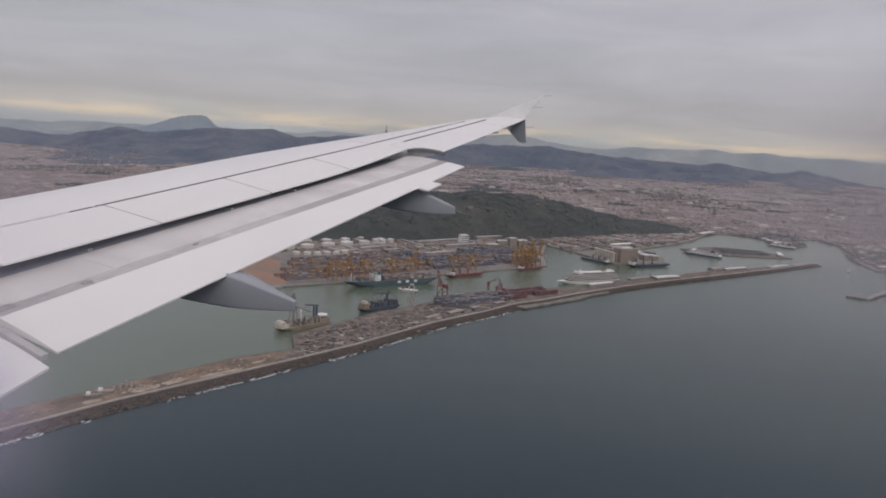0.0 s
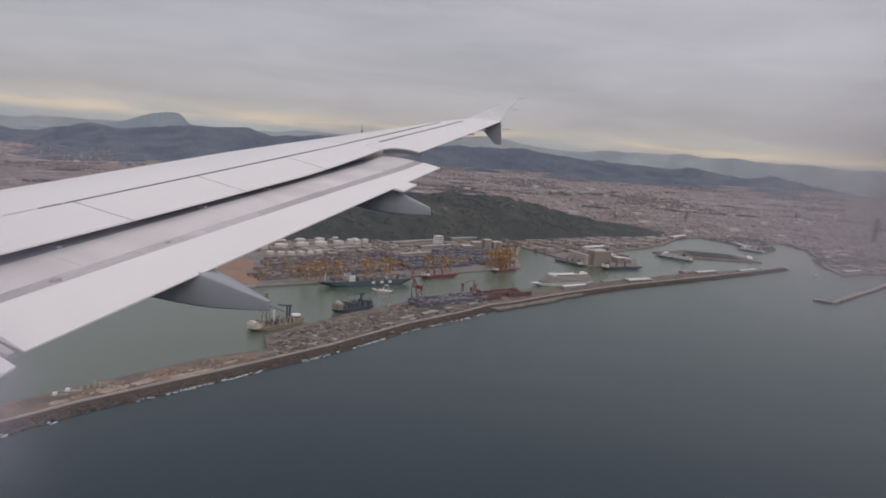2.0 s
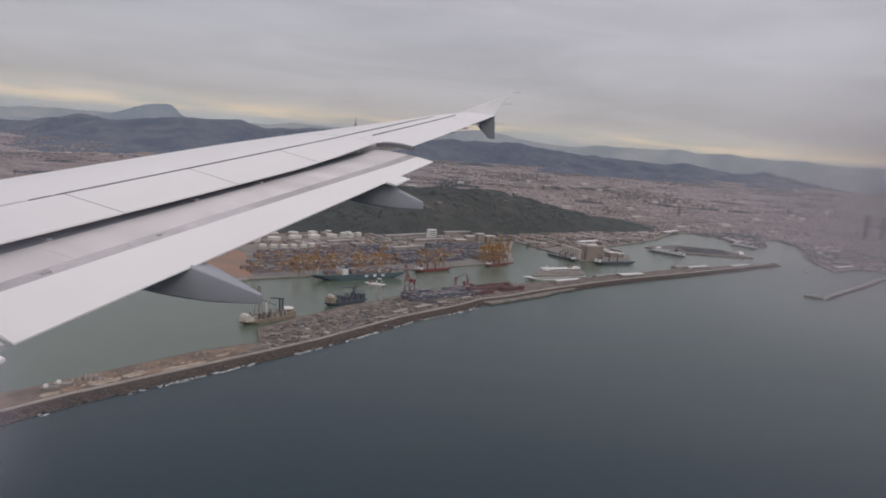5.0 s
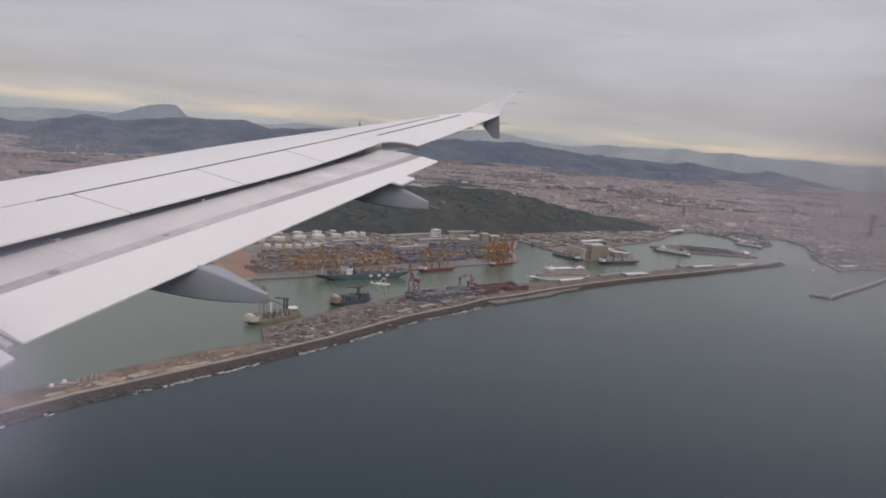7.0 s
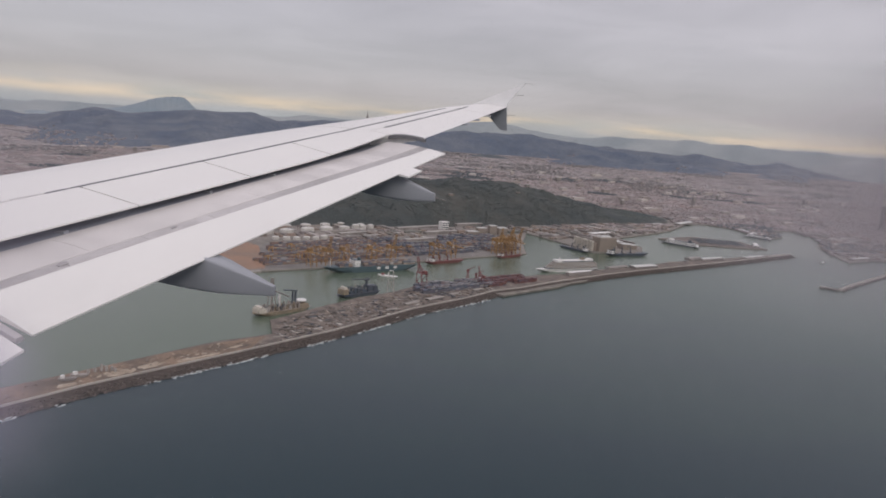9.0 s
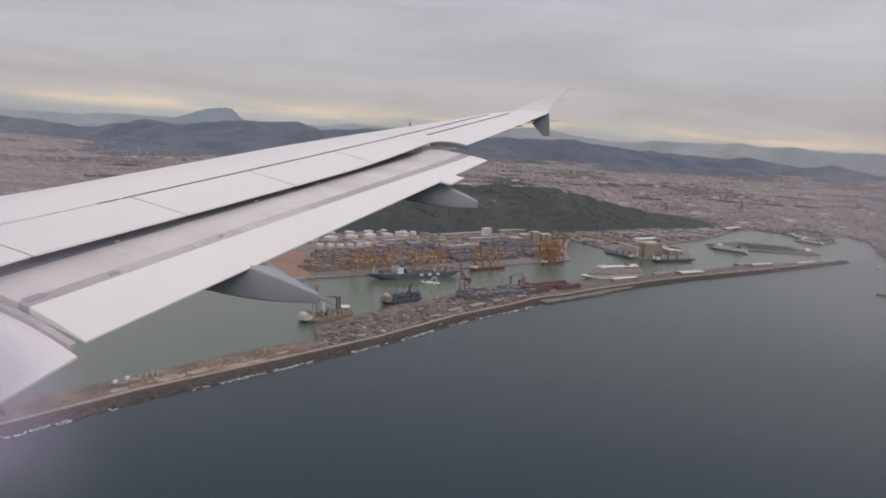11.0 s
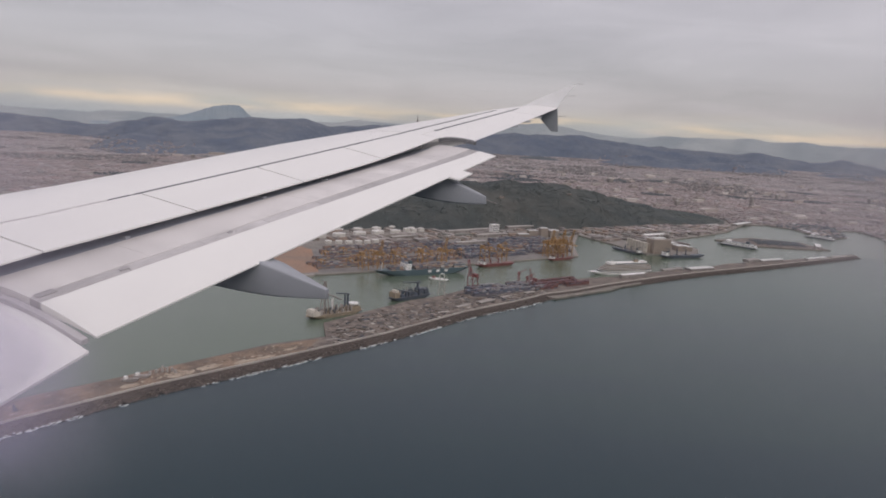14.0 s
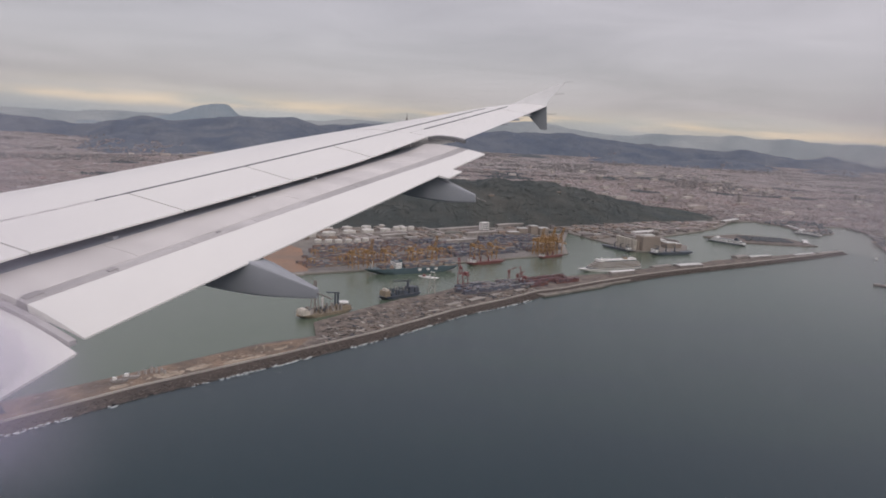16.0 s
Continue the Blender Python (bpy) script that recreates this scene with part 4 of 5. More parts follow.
def hull(length, beam, depth, flare=.12):
    bm = bmesh.new()
    o = hull_outline(length, beam)
    rings = [[bm.verts.new((x * (1 - k) + (length * .02 * k if x > 0 else 0), y * (1 - flare * k), z)) for x, y in o] for k, z in ((.35, -.5), (.12, depth * .45), (0, depth))]
    for a, b in zip(rings, rings[1:]):
        for i in range(len(o)):
            j = (i + 1) % len(o)
            bm.faces.new((a[i], a[j], b[j], b[i]))
    bm.faces.new(rings[-1])
    bm.faces.new(rings[0][::-1])
    bmesh.ops.recalc_face_normals(bm, faces=bm.faces)
    return bm


def between(a, b, z=0.0):
    """A pose midway between two places of the plan, its x axis from the first to the second; and their distance."""
    (x0, y0), (x1, y1) = a, b
    return Matrix.Translation(((x0 + x1) / 2 * K, (y0 + y1) / 2 * K, z)) @ Matrix.Rotation(math.atan2(y1 - y0, x1 - x0), 4, "Z"), math.hypot(x1 - x0, y1 - y0) * K


def cruise_ship(a, b):
    m, n = between(a, b)
    ship = thing("cruise_ship", "large white cruise ship with cream balcony rows, moored at the pier", "cruise ship", m @ Matrix.Diagonal((1, 1, .8, 1)))
    w = n * .125
    part("hull", hull(n, w, n * .05), WHITE, ship)
    part("hull_windows", blocks((-n * .44, n * .24, -w * .505, w * .505, n * .032, n * .038)), GLASS_DARK, ship)
    z = n * .05
    fore, aft = n * .36, -n * .47
    for k in range(6):
        h = n * .0215
        x1 = fore - k * n * .035
        x0 = aft + (0 if k < 4 else n * .03 * (k - 3))
        o = prism([(x0, -w * .49), (x1 - n * .03, -w * .49), (x1, -w * .3), (x1, w * .3), (x1 - n * .03, w * .49), (x0, w * .49)], z, z + h * .28)
        part("deck", o, WHITE, ship)
        o = prism([(x0 + .3, -w * .475), (x1 - n * .035, -w * .475), (x1 - n * .01, -w * .28), (x1 - n * .01, w * .28), (x1 - n * .035, w * .475), (x0 + .3, w * .475)], z + h * .28, z + h)
        row = part("balcony_row", o, CREAM if 1 <= k <= 4 else GLASS_DARK, ship, "cream balcony row" if 1 <= k <= 4 else "dark glazed deck")
        z += h
    part("top_deck", blocks((aft + n * .08, fore - n * .24, -w * .46, w * .46, z, z + n * .006)), WHITE, ship)
    part("bridge", blocks((fore - n * .24, fore - n * .17, -w * .5, w * .5, z - n * .016, z + n * .014, .4, .2)), WHITE, ship)
    part("mast", bars(((fore - n * .22, 0, z), (fore - n * .235, 0, z + n * .05), .5), ((fore - n * .25, -w * .25, z + n * .02), (fore - n * .25, w * .25, z + n * .02), .35)), WHITE, ship)
    part("dome", blocks((fore - n * .31, fore - n * .27, -w * .18, w * .18, z, z + n * .022, .5, .5)), WHITE, ship)
    fun = part("funnel", blocks((-n * .28, -n * .22, -w * .16, w * .16, z, z + n * .052, .5, .2)), OCHRE, ship, "yellow funnel")
    part("funnel_cap", blocks((-n * .278, -n * .228, -w * .13, w * .13, z + n * .052, z + n * .062)), NAVY, fun, "black funnel cap")
    part("aft_screen", blocks((-n * .40, -n * .34, -w * .4, w * .4, z, z + n * .024)), WHITE, ship)
    for i in range(7):
        x = -n * .36 + i * n * .09
        for s in (-1, 1):
            part("lifeboat", blocks((x, x + n * .05, s * w * .5 - .35, s * w * .5 + .35, n * .055, n * .066, .2, .1)), OCHRE, ship)
    return ship


cruise_ship((.145, 4.985), (-.312, 4.745))


def ferry(a, b, label):
    m, n = between(a, b)
    ship = thing("ferry", label, "ferry", m @ Matrix.Diagonal((1, 1, .72, 1)))
    w = n * .16
    part("hull", hull(n, w, n * .045), NAVY, ship, "dark blue hull")
    z = n * .045
    for k, (x0, x1) in enumerate(((-.46, .34), (-.44, .31), (-.36, .27))):
        part("deck", blocks((x0 * n, x1 * n, -w * .46, w * .46, z, z + n * .024, .3, .05)), WHITE, ship)
        part("window_row", blocks((x0 * n + .2, x1 * n - .2, -w * .45, w * .45, z + n * .024, z + n * .033)), GLASS_DARK, ship)
        z += n * .033
    part("bridge", blocks((.16 * n, .24 * n, -w * .48, w * .48, z, z + n * .03, .3, .1)), WHITE, ship)
    part("funnel", blocks((-.3 * n, -.22 * n, -w * .2, w * .2, z, z + n * .07, .4, .1)), NAVY, ship)
    return ship


ferry((1.39, 6.48), (1.10, 6.75), "white ferry with a dark blue hull beside the quay")
ferry((2.50, 7.50), (2.29, 7.76), "long white ferry moored in the inner harbour")


def stack_mesh(nx, ny, nz, seed, name="stack", material=None):
    """Rows of containers, some columns lower than the rest."""
    r = random.Random(seed)
    bm = bmesh.new()
    for i in range(nx):
        for j in range(ny):
            for k in range(max(0, nz - r.choice((0, 0, 0, 1, 1, 2, 3)))):
                box(bm, i * 3.3, i * 3.3 + 3.2, j * .7, j * .7 + .65, k * .7, k * .7 + .68)
    return mesh(name, bm, material or BOXES)


def cargo_ship(a, b, hull_paint, label, load=True, house=.17, height=.055):
    m, n = between(a, b)
    ship = thing("cargo_ship", label, "cargo ship", m)
    w = n * .15
    part("hull", hull(n, w, n * height), hull_paint, ship)
    z = n * height
    for k in range(4):
        part("deckhouse", blocks((house * n - n * .03, house * n + n * .03, -w * .44, w * .44, z + k * n * .015, z + k * n * .015 + n * .012, .1, .05)), WHITE, ship)
        part("window_row", blocks((house * n - n * .027, house * n + n * .027, -w * .42, w * .42, z + k * n * .015 + n * .012, z + (k + 1) * n * .015)), GLASS_DARK, ship)
    part("funnel", blocks((house * n - n * .06, house * n - n * .035, -w * .15, w * .15, z, z + n * .075, .2, .1)), hull_paint, ship)
    part("mast", bars(((n * .42, 0, z), (n * .42, 0, z + n * .07), .4)), WHITE, ship)
    if load:
        for x in (-.25, -.16, -.07):
            part("hull_lettering", blocks((x * n, x * n + n * .035, w * .492, w * .512, z * .45, z * .85)), WHITE, ship, "pale lettering bar on the hull")
            part("hull_lettering", blocks((x * n, x * n + n * .035, -w * .512, -w * .492, z * .45, z * .85)), WHITE, ship, "pale lettering bar on the hull")
        for i, x in enumerate([-.46, -.31, -.17, -.03, .22]):
            ob = new("cargo", stack_mesh(max(2, int(n * .13 / 3.3)), max(3, int(w * .85 / .7)), 4, 20 + i, "cargo"))
            ob.parent, ob.location = ship, (x * n, -w * .42, z)
    else:
        for x in (-.1, .1, .28):
            part("deck_crane", bars(((x * n, 0, z), (x * n, 0, z + n * .1), .7), ((x * n, 0, z + n * .1), (x * n + n * .1, 0, z + n * .13), .45)), hull_paint, ship)
            part("hatch", blocks((x * n - n * .08, x * n - n * .01, -w * .3, w * .3, z, z + n * .015)), DULL, ship)
    return ship


cargo_ship((-1.115, 4.56), (-1.65, 4.20), GREENHULL, "teal container ship alongside the container quay")
cargo_ship((-.80, 4.92), (-1.06, 4.71), REDHULL, "red coaster alongside the container quay", False, .3)
cargo_ship((.04, 5.97), (.24, 5.70), NAVY, "small blue coaster moored beside the silo annexe", False, .36, .05)
cargo_ship((.735, 5.84), (.345, 5.64), NAVY, "grey bulk carrier with deck cranes beside the silos", False, .36, .05)
cargo_ship((-.35, 5.33), (-.55, 5.16), REDHULL, "small red ship under the gantry cranes", False, .3)


def work_ship(a, b):
    m, n = between(a, b)
    ship = thing("work_ship", "dark navy work ship with deck crane and ochre deckhouse", "ship", m)
    w = n * .24
    part("hull", hull(n, w, n * .065), NAVY, ship)
    z = n * .065
    part("deckhouse", blocks((n * .28, n * .40, -w * .4, w * .4, z, z + n * .10, .2, .2)), OCHRE, ship, "ochre deckhouse")
    part("wheelhouse", blocks((n * .29, n * .36, -w * .3, w * .3, z + n * .10, z + n * .135, .2, .2)), CREAMY, ship)
    for x0, x1, h in ((-.44, -.33, .10), (-.32, -.20, .12), (-.17, -.05, .05), (-.03, .06, .08), (.08, .13, .10), (.15, .24, .04)):
        part("deck_machinery", blocks((x0 * n, x1 * n, -w * .38, w * .38, z, z + h * n, .3, .3)), NAVY, ship)
    q = random.Random(6)
    for i in range(90):
        x, y, s = q.uniform(-.44, .26) * n, q.uniform(-.4, .4) * w, q.uniform(.15, .5)
        part("deck_gear", bars(((x, y, z), (x + q.uniform(-1.5, 1.5), y + q.uniform(-.8, .8), z + q.uniform(.03, .14) * n), s)), q.choice((NAVY, NAVY, DULL, GREENHULL, NAVY, PALEROOF)), ship)
    part("crane", bars(((-.22 * n, 0, z), (-.22 * n, 0, z + n * .22), 1.1), ((-.30 * n, 0, z + n * .22), (.14 * n, 0, z + n * .265), .7), ((-.22 * n, 0, z + n * .22), (-.25 * n, 0, z + n * .27), .5)), NAVY, ship)
    part("mast", bars(((.05 * n, 0, z), (.05 * n, 0, z + n * .17), .4)), DULL, ship)
    return ship


work_ship((-1.28, 3.80), (-1.47, 3.60))


def drill_ship(a, b):
    m, n = between(a, b)
    ship = thing("drill_ship", "ochre and white offshore vessel with lattice derricks", "ship", m)
    w = n * .24
    part("hull", hull(n, w, n * .05), OCHRE, ship)
    z = n * .05
    part("deckhouse", blocks((-n * .46, -n * .28, -w * .42, w * .42, z, z + n * .055, .3, .2)), OCHRE, ship)
    q = random.Random(2)
    for i in range(110):
        x, y, s = q.uniform(-.30, .42) * n, q.uniform(-.42, .42) * w, q.uniform(.12, .5)
        part("deck_gear", blocks((x, x + s * q.uniform(1, 3), y - s, y + s, z, z + q.uniform(.3, n * .10))), q.choice((PALEROOF, DULL, OCHRE, OCHRE, DULL, NAVY, PALEROOF, STONE)), ship)
    part("helideck", prism([(-n * .38 + math.cos(t) * n * .085, math.sin(t) * n * .085) for t in [k * math.pi / 8 for k in range(16)]], z + n * .085, z + n * .1), WHITE, ship, "round white helideck")
    part("helideck_post", bars(((-n * .38, 0, z), (-n * .38, 0, z + n * .085), .8)), DULL, ship)
    part("superstructure", blocks((n * .30, n * .43, -w * .4, w * .4, z, z + n * .06, .2, .2), (n * .32, n * .42, -w * .36, w * .36, z + n * .06, z + n * .09, .5, .5)), CREAMY, ship, "cream forward superstructure")
    bm = bmesh.new()
    for sx in (-1, 1):
        for sy in (-1, 1):
            bar(bm, (n * .16 + sx * n * .05, sy * n * .05, z), (n * .16 + sx * n * .01, sy * n * .01, z + n * .5), .5)
    for k in range(4):
        t = .05 - .011 * k
        bar(bm, (n * .16 - n * t, -n * t, z + n * .11 * k), (n * .16 + n * t, n * t, z + n * .11 * (k + 1)), .3)
    part("pole_mast", bars(((n * .02, w * .1, z), (n * .02, w * .1, z + n * .22), .55)), PALEROOF, ship)
    part("derrick", bm, DULL, ship, "grey lattice derrick")
    part("pedestal_crane", bars(((-n * .22, 0, z), (-n * .22, 0, z + n * .25), .8), ((-n * .28, 0, z), (-n * .27, 0, z + n * .25), .8), ((-n * .30, 0, z + n * .25), (-n * .05, 0, z + n * .29), .65), ((-n * .28, 0, z + n * .13), (-n * .22, 0, z + n * .13), .5)), NAVY, ship, "dark blue gantry crane")
    part("rigging", bars(((0, -w * .2, z), (0, -w * .2, z + n * .2), .5), ((n * .05, w * .2, z), (n * .05, w * .2, z + n * .24), .5)), WHITE, ship)
    return ship


drill_ship((-1.575, 3.37), (-1.78, 3.14))
tug_m, _ = between((-1.19, 4.21), (-1.336, 4.255))
tug = thing("work_barge", "long flat white barge with a red cabin", "barge", tug_m)
part("pontoon", hull(16, 3.6, .9), WHITE, tug)
part("post", bars(((-1, 0, .9), (-1, 0, 3.2), .3)), WHITE, tug)
part("cabin", blocks((2.4, 4.4, -1.0, 1.0, .9, 2.2, .2, .2)), RED, tug, "red cabin")


def small_boat(x, y, turn):
    b = thing("motor_boat", "small white motor boat on open harbour water", "boat", Matrix.Translation((x * K, y * K, 0)) @ Matrix.Rotation(turn, 4, "Z"))
    part("hull", hull(5, 1.8, .8), WHITE, b)
    part("cabin", blocks((-1.2, .8, -.6, .6, .8, 1.7, .2, .1)), WHITE, b)
    return b


small_boat(2.36, 6.17, .5)

# ---- cranes ----
def gantry(m, paint, raised, label, size=1.0):
    """A ship-to-shore gantry crane, its boom over the water along -y, raised or level."""
    c = thing("gantry_crane", label, "crane", m, "gantry cranes on the quay" if paint is YELLOW else "red pier cranes")
    h, d, w = 10.5 * size, 6.5 * size, 5.0 * size
    for x in (-w / 2, w / 2):
        for y in (-d / 2, d / 2):
            part("leg", bars(((x, y, 0), (x, y * .96, h), .48 * size)), paint, c)
        part("sill_beam", bars(((x, -d / 2, h * .28), (x, d / 2, h * .28), .5 * size)), paint, c)
        part("brace", bars(((x, -d / 2, h * .3), (x, d / 2, h * .95), .35 * size)), paint, c)
    part("portal_beam", bars(((-w / 2, -d / 2, h), (w / 2, -d / 2, h), .6 * size), ((-w / 2, d / 2, h), (w / 2, d / 2, h), .6 * size)), paint, c)
    part("main_girder", bars(((-.8 * size, -d / 2, h), (-.8 * size, d * 1.1, h), .55 * size), ((.8 * size, -d / 2, h), (.8 * size, d * 1.1, h), .55 * size)), paint, c)
    apex = (0, -d / 2, h + 6 * size)
    part("apex_frame", bars(((-w / 2, -d / 2, h), apex, .45 * size), ((w / 2, -d / 2, h), apex, .45 * size), (apex, (0, d * .9, h), .25 * size)), paint, c)
    end = (-d / 2 - 12 * size * math.cos(radians(raised)), h + 12 * size * math.sin(radians(raised)))
    part("boom", bars(((-.8 * size, -d / 2, h), (-.8 * size, *end), .5 * size), ((.8 * size, -d / 2, h), (.8 * size, *end), .5 * size), ((-.8 * size, *end), (.8 * size, *end), .4 * size), (apex, (0, *end), .2 * size)), paint, c)
    part("machinery_house", blocks((-1.4 * size, 1.4 * size, d * .3, d * .85, h + .4, h + 2.4 * size)), paint, c)
    part("cab", blocks((-.5, .5, -d * .4, -d * .2, h - 1.6 * size, h - .3)), WHITE, c, "white cab")
    return c


QA = math.atan2(5.42 - 4.31, -.30 + 1.66)
for i, (x, y, up) in enumerate([(-1.74, 4.33, 0), (-1.66, 4.40, 78), (-1.56, 4.47, 0), (-1.40, 4.60, 0), (-1.28, 4.69, 78), (-1.0, 4.92, 0), (-.88, 5.01, 0), (-.54, 5.29, 78), (-.515, 5.31, 0), (-.48, 5.34, 62), (-.45, 5.365, 80), (-.425, 5.38, 0), (-.39, 5.40, 74)]):
    gantry(Matrix.Translation((x * K, y * K, QUAY)) @ Matrix.Rotation(QA, 4, "Z"), YELLOW, up, "yellow container gantry crane with its boom " + ("raised" if up else "lowered over a ship"), 1.0 if i < 7 else 1.1)
for x, y, up, size in ((-1.048, 4.0, 74, .88), (-.70, 4.14, 75, .6)):
    gantry(Matrix.Translation((x * K, y * K, QUAY)) @ Matrix.Rotation(QA + math.pi, 4, "Z"), RED, up, "red gantry crane on the long pier", size)


def jib_crane(x, y, paint, label, h=10):
    c = thing("jib_crane", label, "crane", Matrix.Translation((x * K, y * K, QUAY)))
    part("base", blocks((-1.2, 1.2, -1.2, 1.2, 0, 1.2, .2, .2)), paint, c)
    part("tower", bars(((-.8, -.8, 1.2), (-.3, -.3, h), .4), ((.8, -.8, 1.2), (.3, -.3, h), .4), ((-.8, .8, 1.2), (-.3, .3, h), .4), ((.8, .8, 1.2), (.3, .3, h), .4)), paint, c)
    part("jib", bars(((-1.5, 0, h), (5, 0, h + 3.5), .45), ((-1.5, 0, h), (0, 0, h + 1.5), .35)), paint, c)
    part("cabin", blocks((-.8, .8, -.6, .6, h - 1, h + .6)), paint, c)
    return c


portal = thing("portal_frame", "slender white portal frame standing on the pier", "crane", Matrix.Translation((-1.206 * K, 3.785 * K, QUAY)) @ Matrix.Rotation(-.2, 4, "Z"))
for x in (-2.4, 2.4):
    part("leg", bars(((x, 0, 0), (x * .45, 0, 14.5), .36)), PALEROOF, portal)
    part("brace", bars(((x, 0, .4), (-x * .72, 0, 7), .2)), PALEROOF, portal)
part("crossbeam", bars(((-1.3, 0, 14.5), (1.3, 0, 14.5), .5)), WHITE, portal)
part("tie", bars(((-1.8, 0, 7), (1.8, 0, 7), .25)), PALEROOF, portal)
jib_crane(-.78, 4.22, RED, "red jib crane among stacked containers", 8)
jib_crane(-.73, 4.2, RED, "small red and white jib crane at the quay edge", 6)



def yard_crane(x, y):
    """A rubber-tyred portal that straddles the container rows."""
    c = thing("yard_crane", "small yellow portal crane straddling container rows", "crane", Matrix.Translation((x, y, QUAY)) @ Matrix.Rotation(QA, 4, "Z"), "yard cranes")
    for lx in (-1.3, 1.3):
        for ly in (-3.4, 3.4):
            part("leg", bars(((lx, ly, 0), (lx, ly, 5.6), .4)), YELLOW, c)
        part("girder", bars(((lx, -3.8, 5.8), (lx, 3.8, 5.8), .5)), YELLOW, c)
    for ly in (-3.4, 3.4):
        part("sill", bars(((-1.8, ly, .4), (1.8, ly, .4), .5)), YELLOW, c)
    part("trolley", blocks((-1.2, 1.2, -.6, .9, 6.0, 6.9, .1, .1)), YELLOW, c)
    part("cab", blocks((-.4, .4, -1.4, -.7, 4.6, 5.6)), WHITE, c, "white cab")


yard_place = random.Random(31)
for k in range(15):
    q, back = 6 + yard_place.random() * 178, 19 + 8.2 * yard_place.choice((0, 0, 1, 1, 2, 3, 4, 5))
    yard_crane(-1.95 * K + math.cos(QA) * q - math.sin(QA) * back, 4.12 * K + math.sin(QA) * q + math.cos(QA) * back)

# ---- container yards ----
STACKS = [stack_mesh(r % 3 + 3, 5 + r % 2 * 2, 3 + r % 3, 100 + r, "containers") for r in range(9)]
BLUEBOXES = mat("blue_containers", None, None, 0.6, 0.6, island=.25, fine=.15, stops=[(.125, .142, .20), (.145, .158, .198), (.105, .118, .165), (.19, .198, .22), (.155, .135, .16), (.135, .155, .205), (.33, .315, .315), (.20, .135, .135), (.085, .088, .105), (.175, .15, .175), (.24, .225, .215)])
BLUESTACKS = [stack_mesh(4, 6, 4 + r % 2, 170 + r, "containers", BLUEBOXES) for r in range(3)]
REDSTACKS = [stack_mesh(5, 5, 4, 140 + r, "containers", REDBOXES) for r in range(3)]


def stack(x, y, turn, me, label):
    s = tagged(new("container_stack", me), label, "container stack", "containers in the yard")
    s.matrix_world = Matrix.Translation((x, y, QUAY)) @ Matrix.Rotation(turn, 4, "Z")


LONG_SHEDS = [((-1.245, 5.551), (-1.023, 5.737), 5, 5), ((-1.356, 6.133), (-.97, 6.504), 7, 6), ((-1.769, 5.61), (-1.586, 5.789), 6, 5), ((-1.106, 6.013), (-.843, 6.239), 6, 6), ((-.84, 6.646), (-.597, 6.848), 7, 7)]


def near_shed(x, y):
    """True where one of the long sheds stands."""
    for (x0, y0), (x1, y1), w, _ in LONG_SHEDS:
        dx, dy = x1 - x0, y1 - y0
        u = max(0, min(1, ((x - x0) * dx + (y - y0) * dy) / (dx * dx + dy * dy)))
        if math.hypot(x - x0 - u * dx, y - y0 - u * dy) < .085:
            return True
    return False


yard = random.Random(9)
ux, uy = math.cos(QA), math.sin(QA)
for row in range(13):
    for col in range(21):
        if yard.random() < .08 + (.12 if row > 7 else 0):
            continue
        along_q, back = 4 + col * 13.6 + yard.uniform(-1, 1), 15 + row * 8.2 + (row // 3) * 3.5
        x, y = -1.95 * K + ux * along_q - uy * back, 4.12 * K + uy * along_q + ux * back
        if not near_shed((x + ux * 6) / K, (y + uy * 6) / K) and inside(x / K, y / K, TERMINAL) and inside((x + ux * 14) / K, (y + uy * 14) / K, TERMINAL) and inside((x - uy * 6) / K, (y + ux * 6) / K, TERMINAL):
            stack(x, y, QA, yard.choice(BLUESTACKS if col > 9 and yard.random() < .7 else STACKS), "block of stacked blue, red and grey shipping containers")
for t in range(17):
    u = t / 17
    x, y = (-1.10 + .62 * u) * K, (3.86 + .52 * u) * K
    for k in range(3):
        if yard.random() < .85:
            stack(x + 9 - k * 4.6 + yard.uniform(-1, 1), y - 6 + k * 5.0, math.atan2(.52, .62), yard.choice(BLUESTACKS if yard.random() < .88 else STACKS) if u < .55 else yard.choice(REDSTACKS), "stacked blue containers on the long pier" if u < .55 else "stacked red containers on the long pier")
clutter = []
for _ in range(7500):
    x, y = yard.uniform(-1.75, -.6), yard.uniform(2.8, 4.2)
    if noise.noise(Vector((x * 7, y * 7, 3))) > yard.uniform(-.6, .3) and inside(x, y, OUTER + INNER) and inside(x - .03, y + .04, OUTER + INNER):
        s = yard.uniform(.12, .5) * (2.5 if yard.random() < .12 else 1)
        clutter.append((x * K, y * K, QUAY, s * yard.uniform(.8, 5), s, yard.choice((.04, .06, .08, .12, .2, .5)), QA + yard.choice((0, 0, 1.57, yard.uniform(0, 3)))))
heap("yard_clutter", clutter, mat("yard_debris", None, None, .5, .8, island=.1, stops=[(.16, .132, .112), (.19, .155, .128), (.14, .117, .10), (.155, .127, .108), (.165, .135, .112), (.15, .135, .125), (.28, .245, .215), (.135, .11, .094), (.18, .14, .115), (.22, .175, .14), (.09, .095, .11), (.17, .12, .095), (.25, .21, .175), (.05, .05, .055), (.42, .385, .345), (.065, .058, .052), (.36, .30, .25), (.075, .075, .085)]), "machines, pipes and rubble scattered over the pier", "clutter")

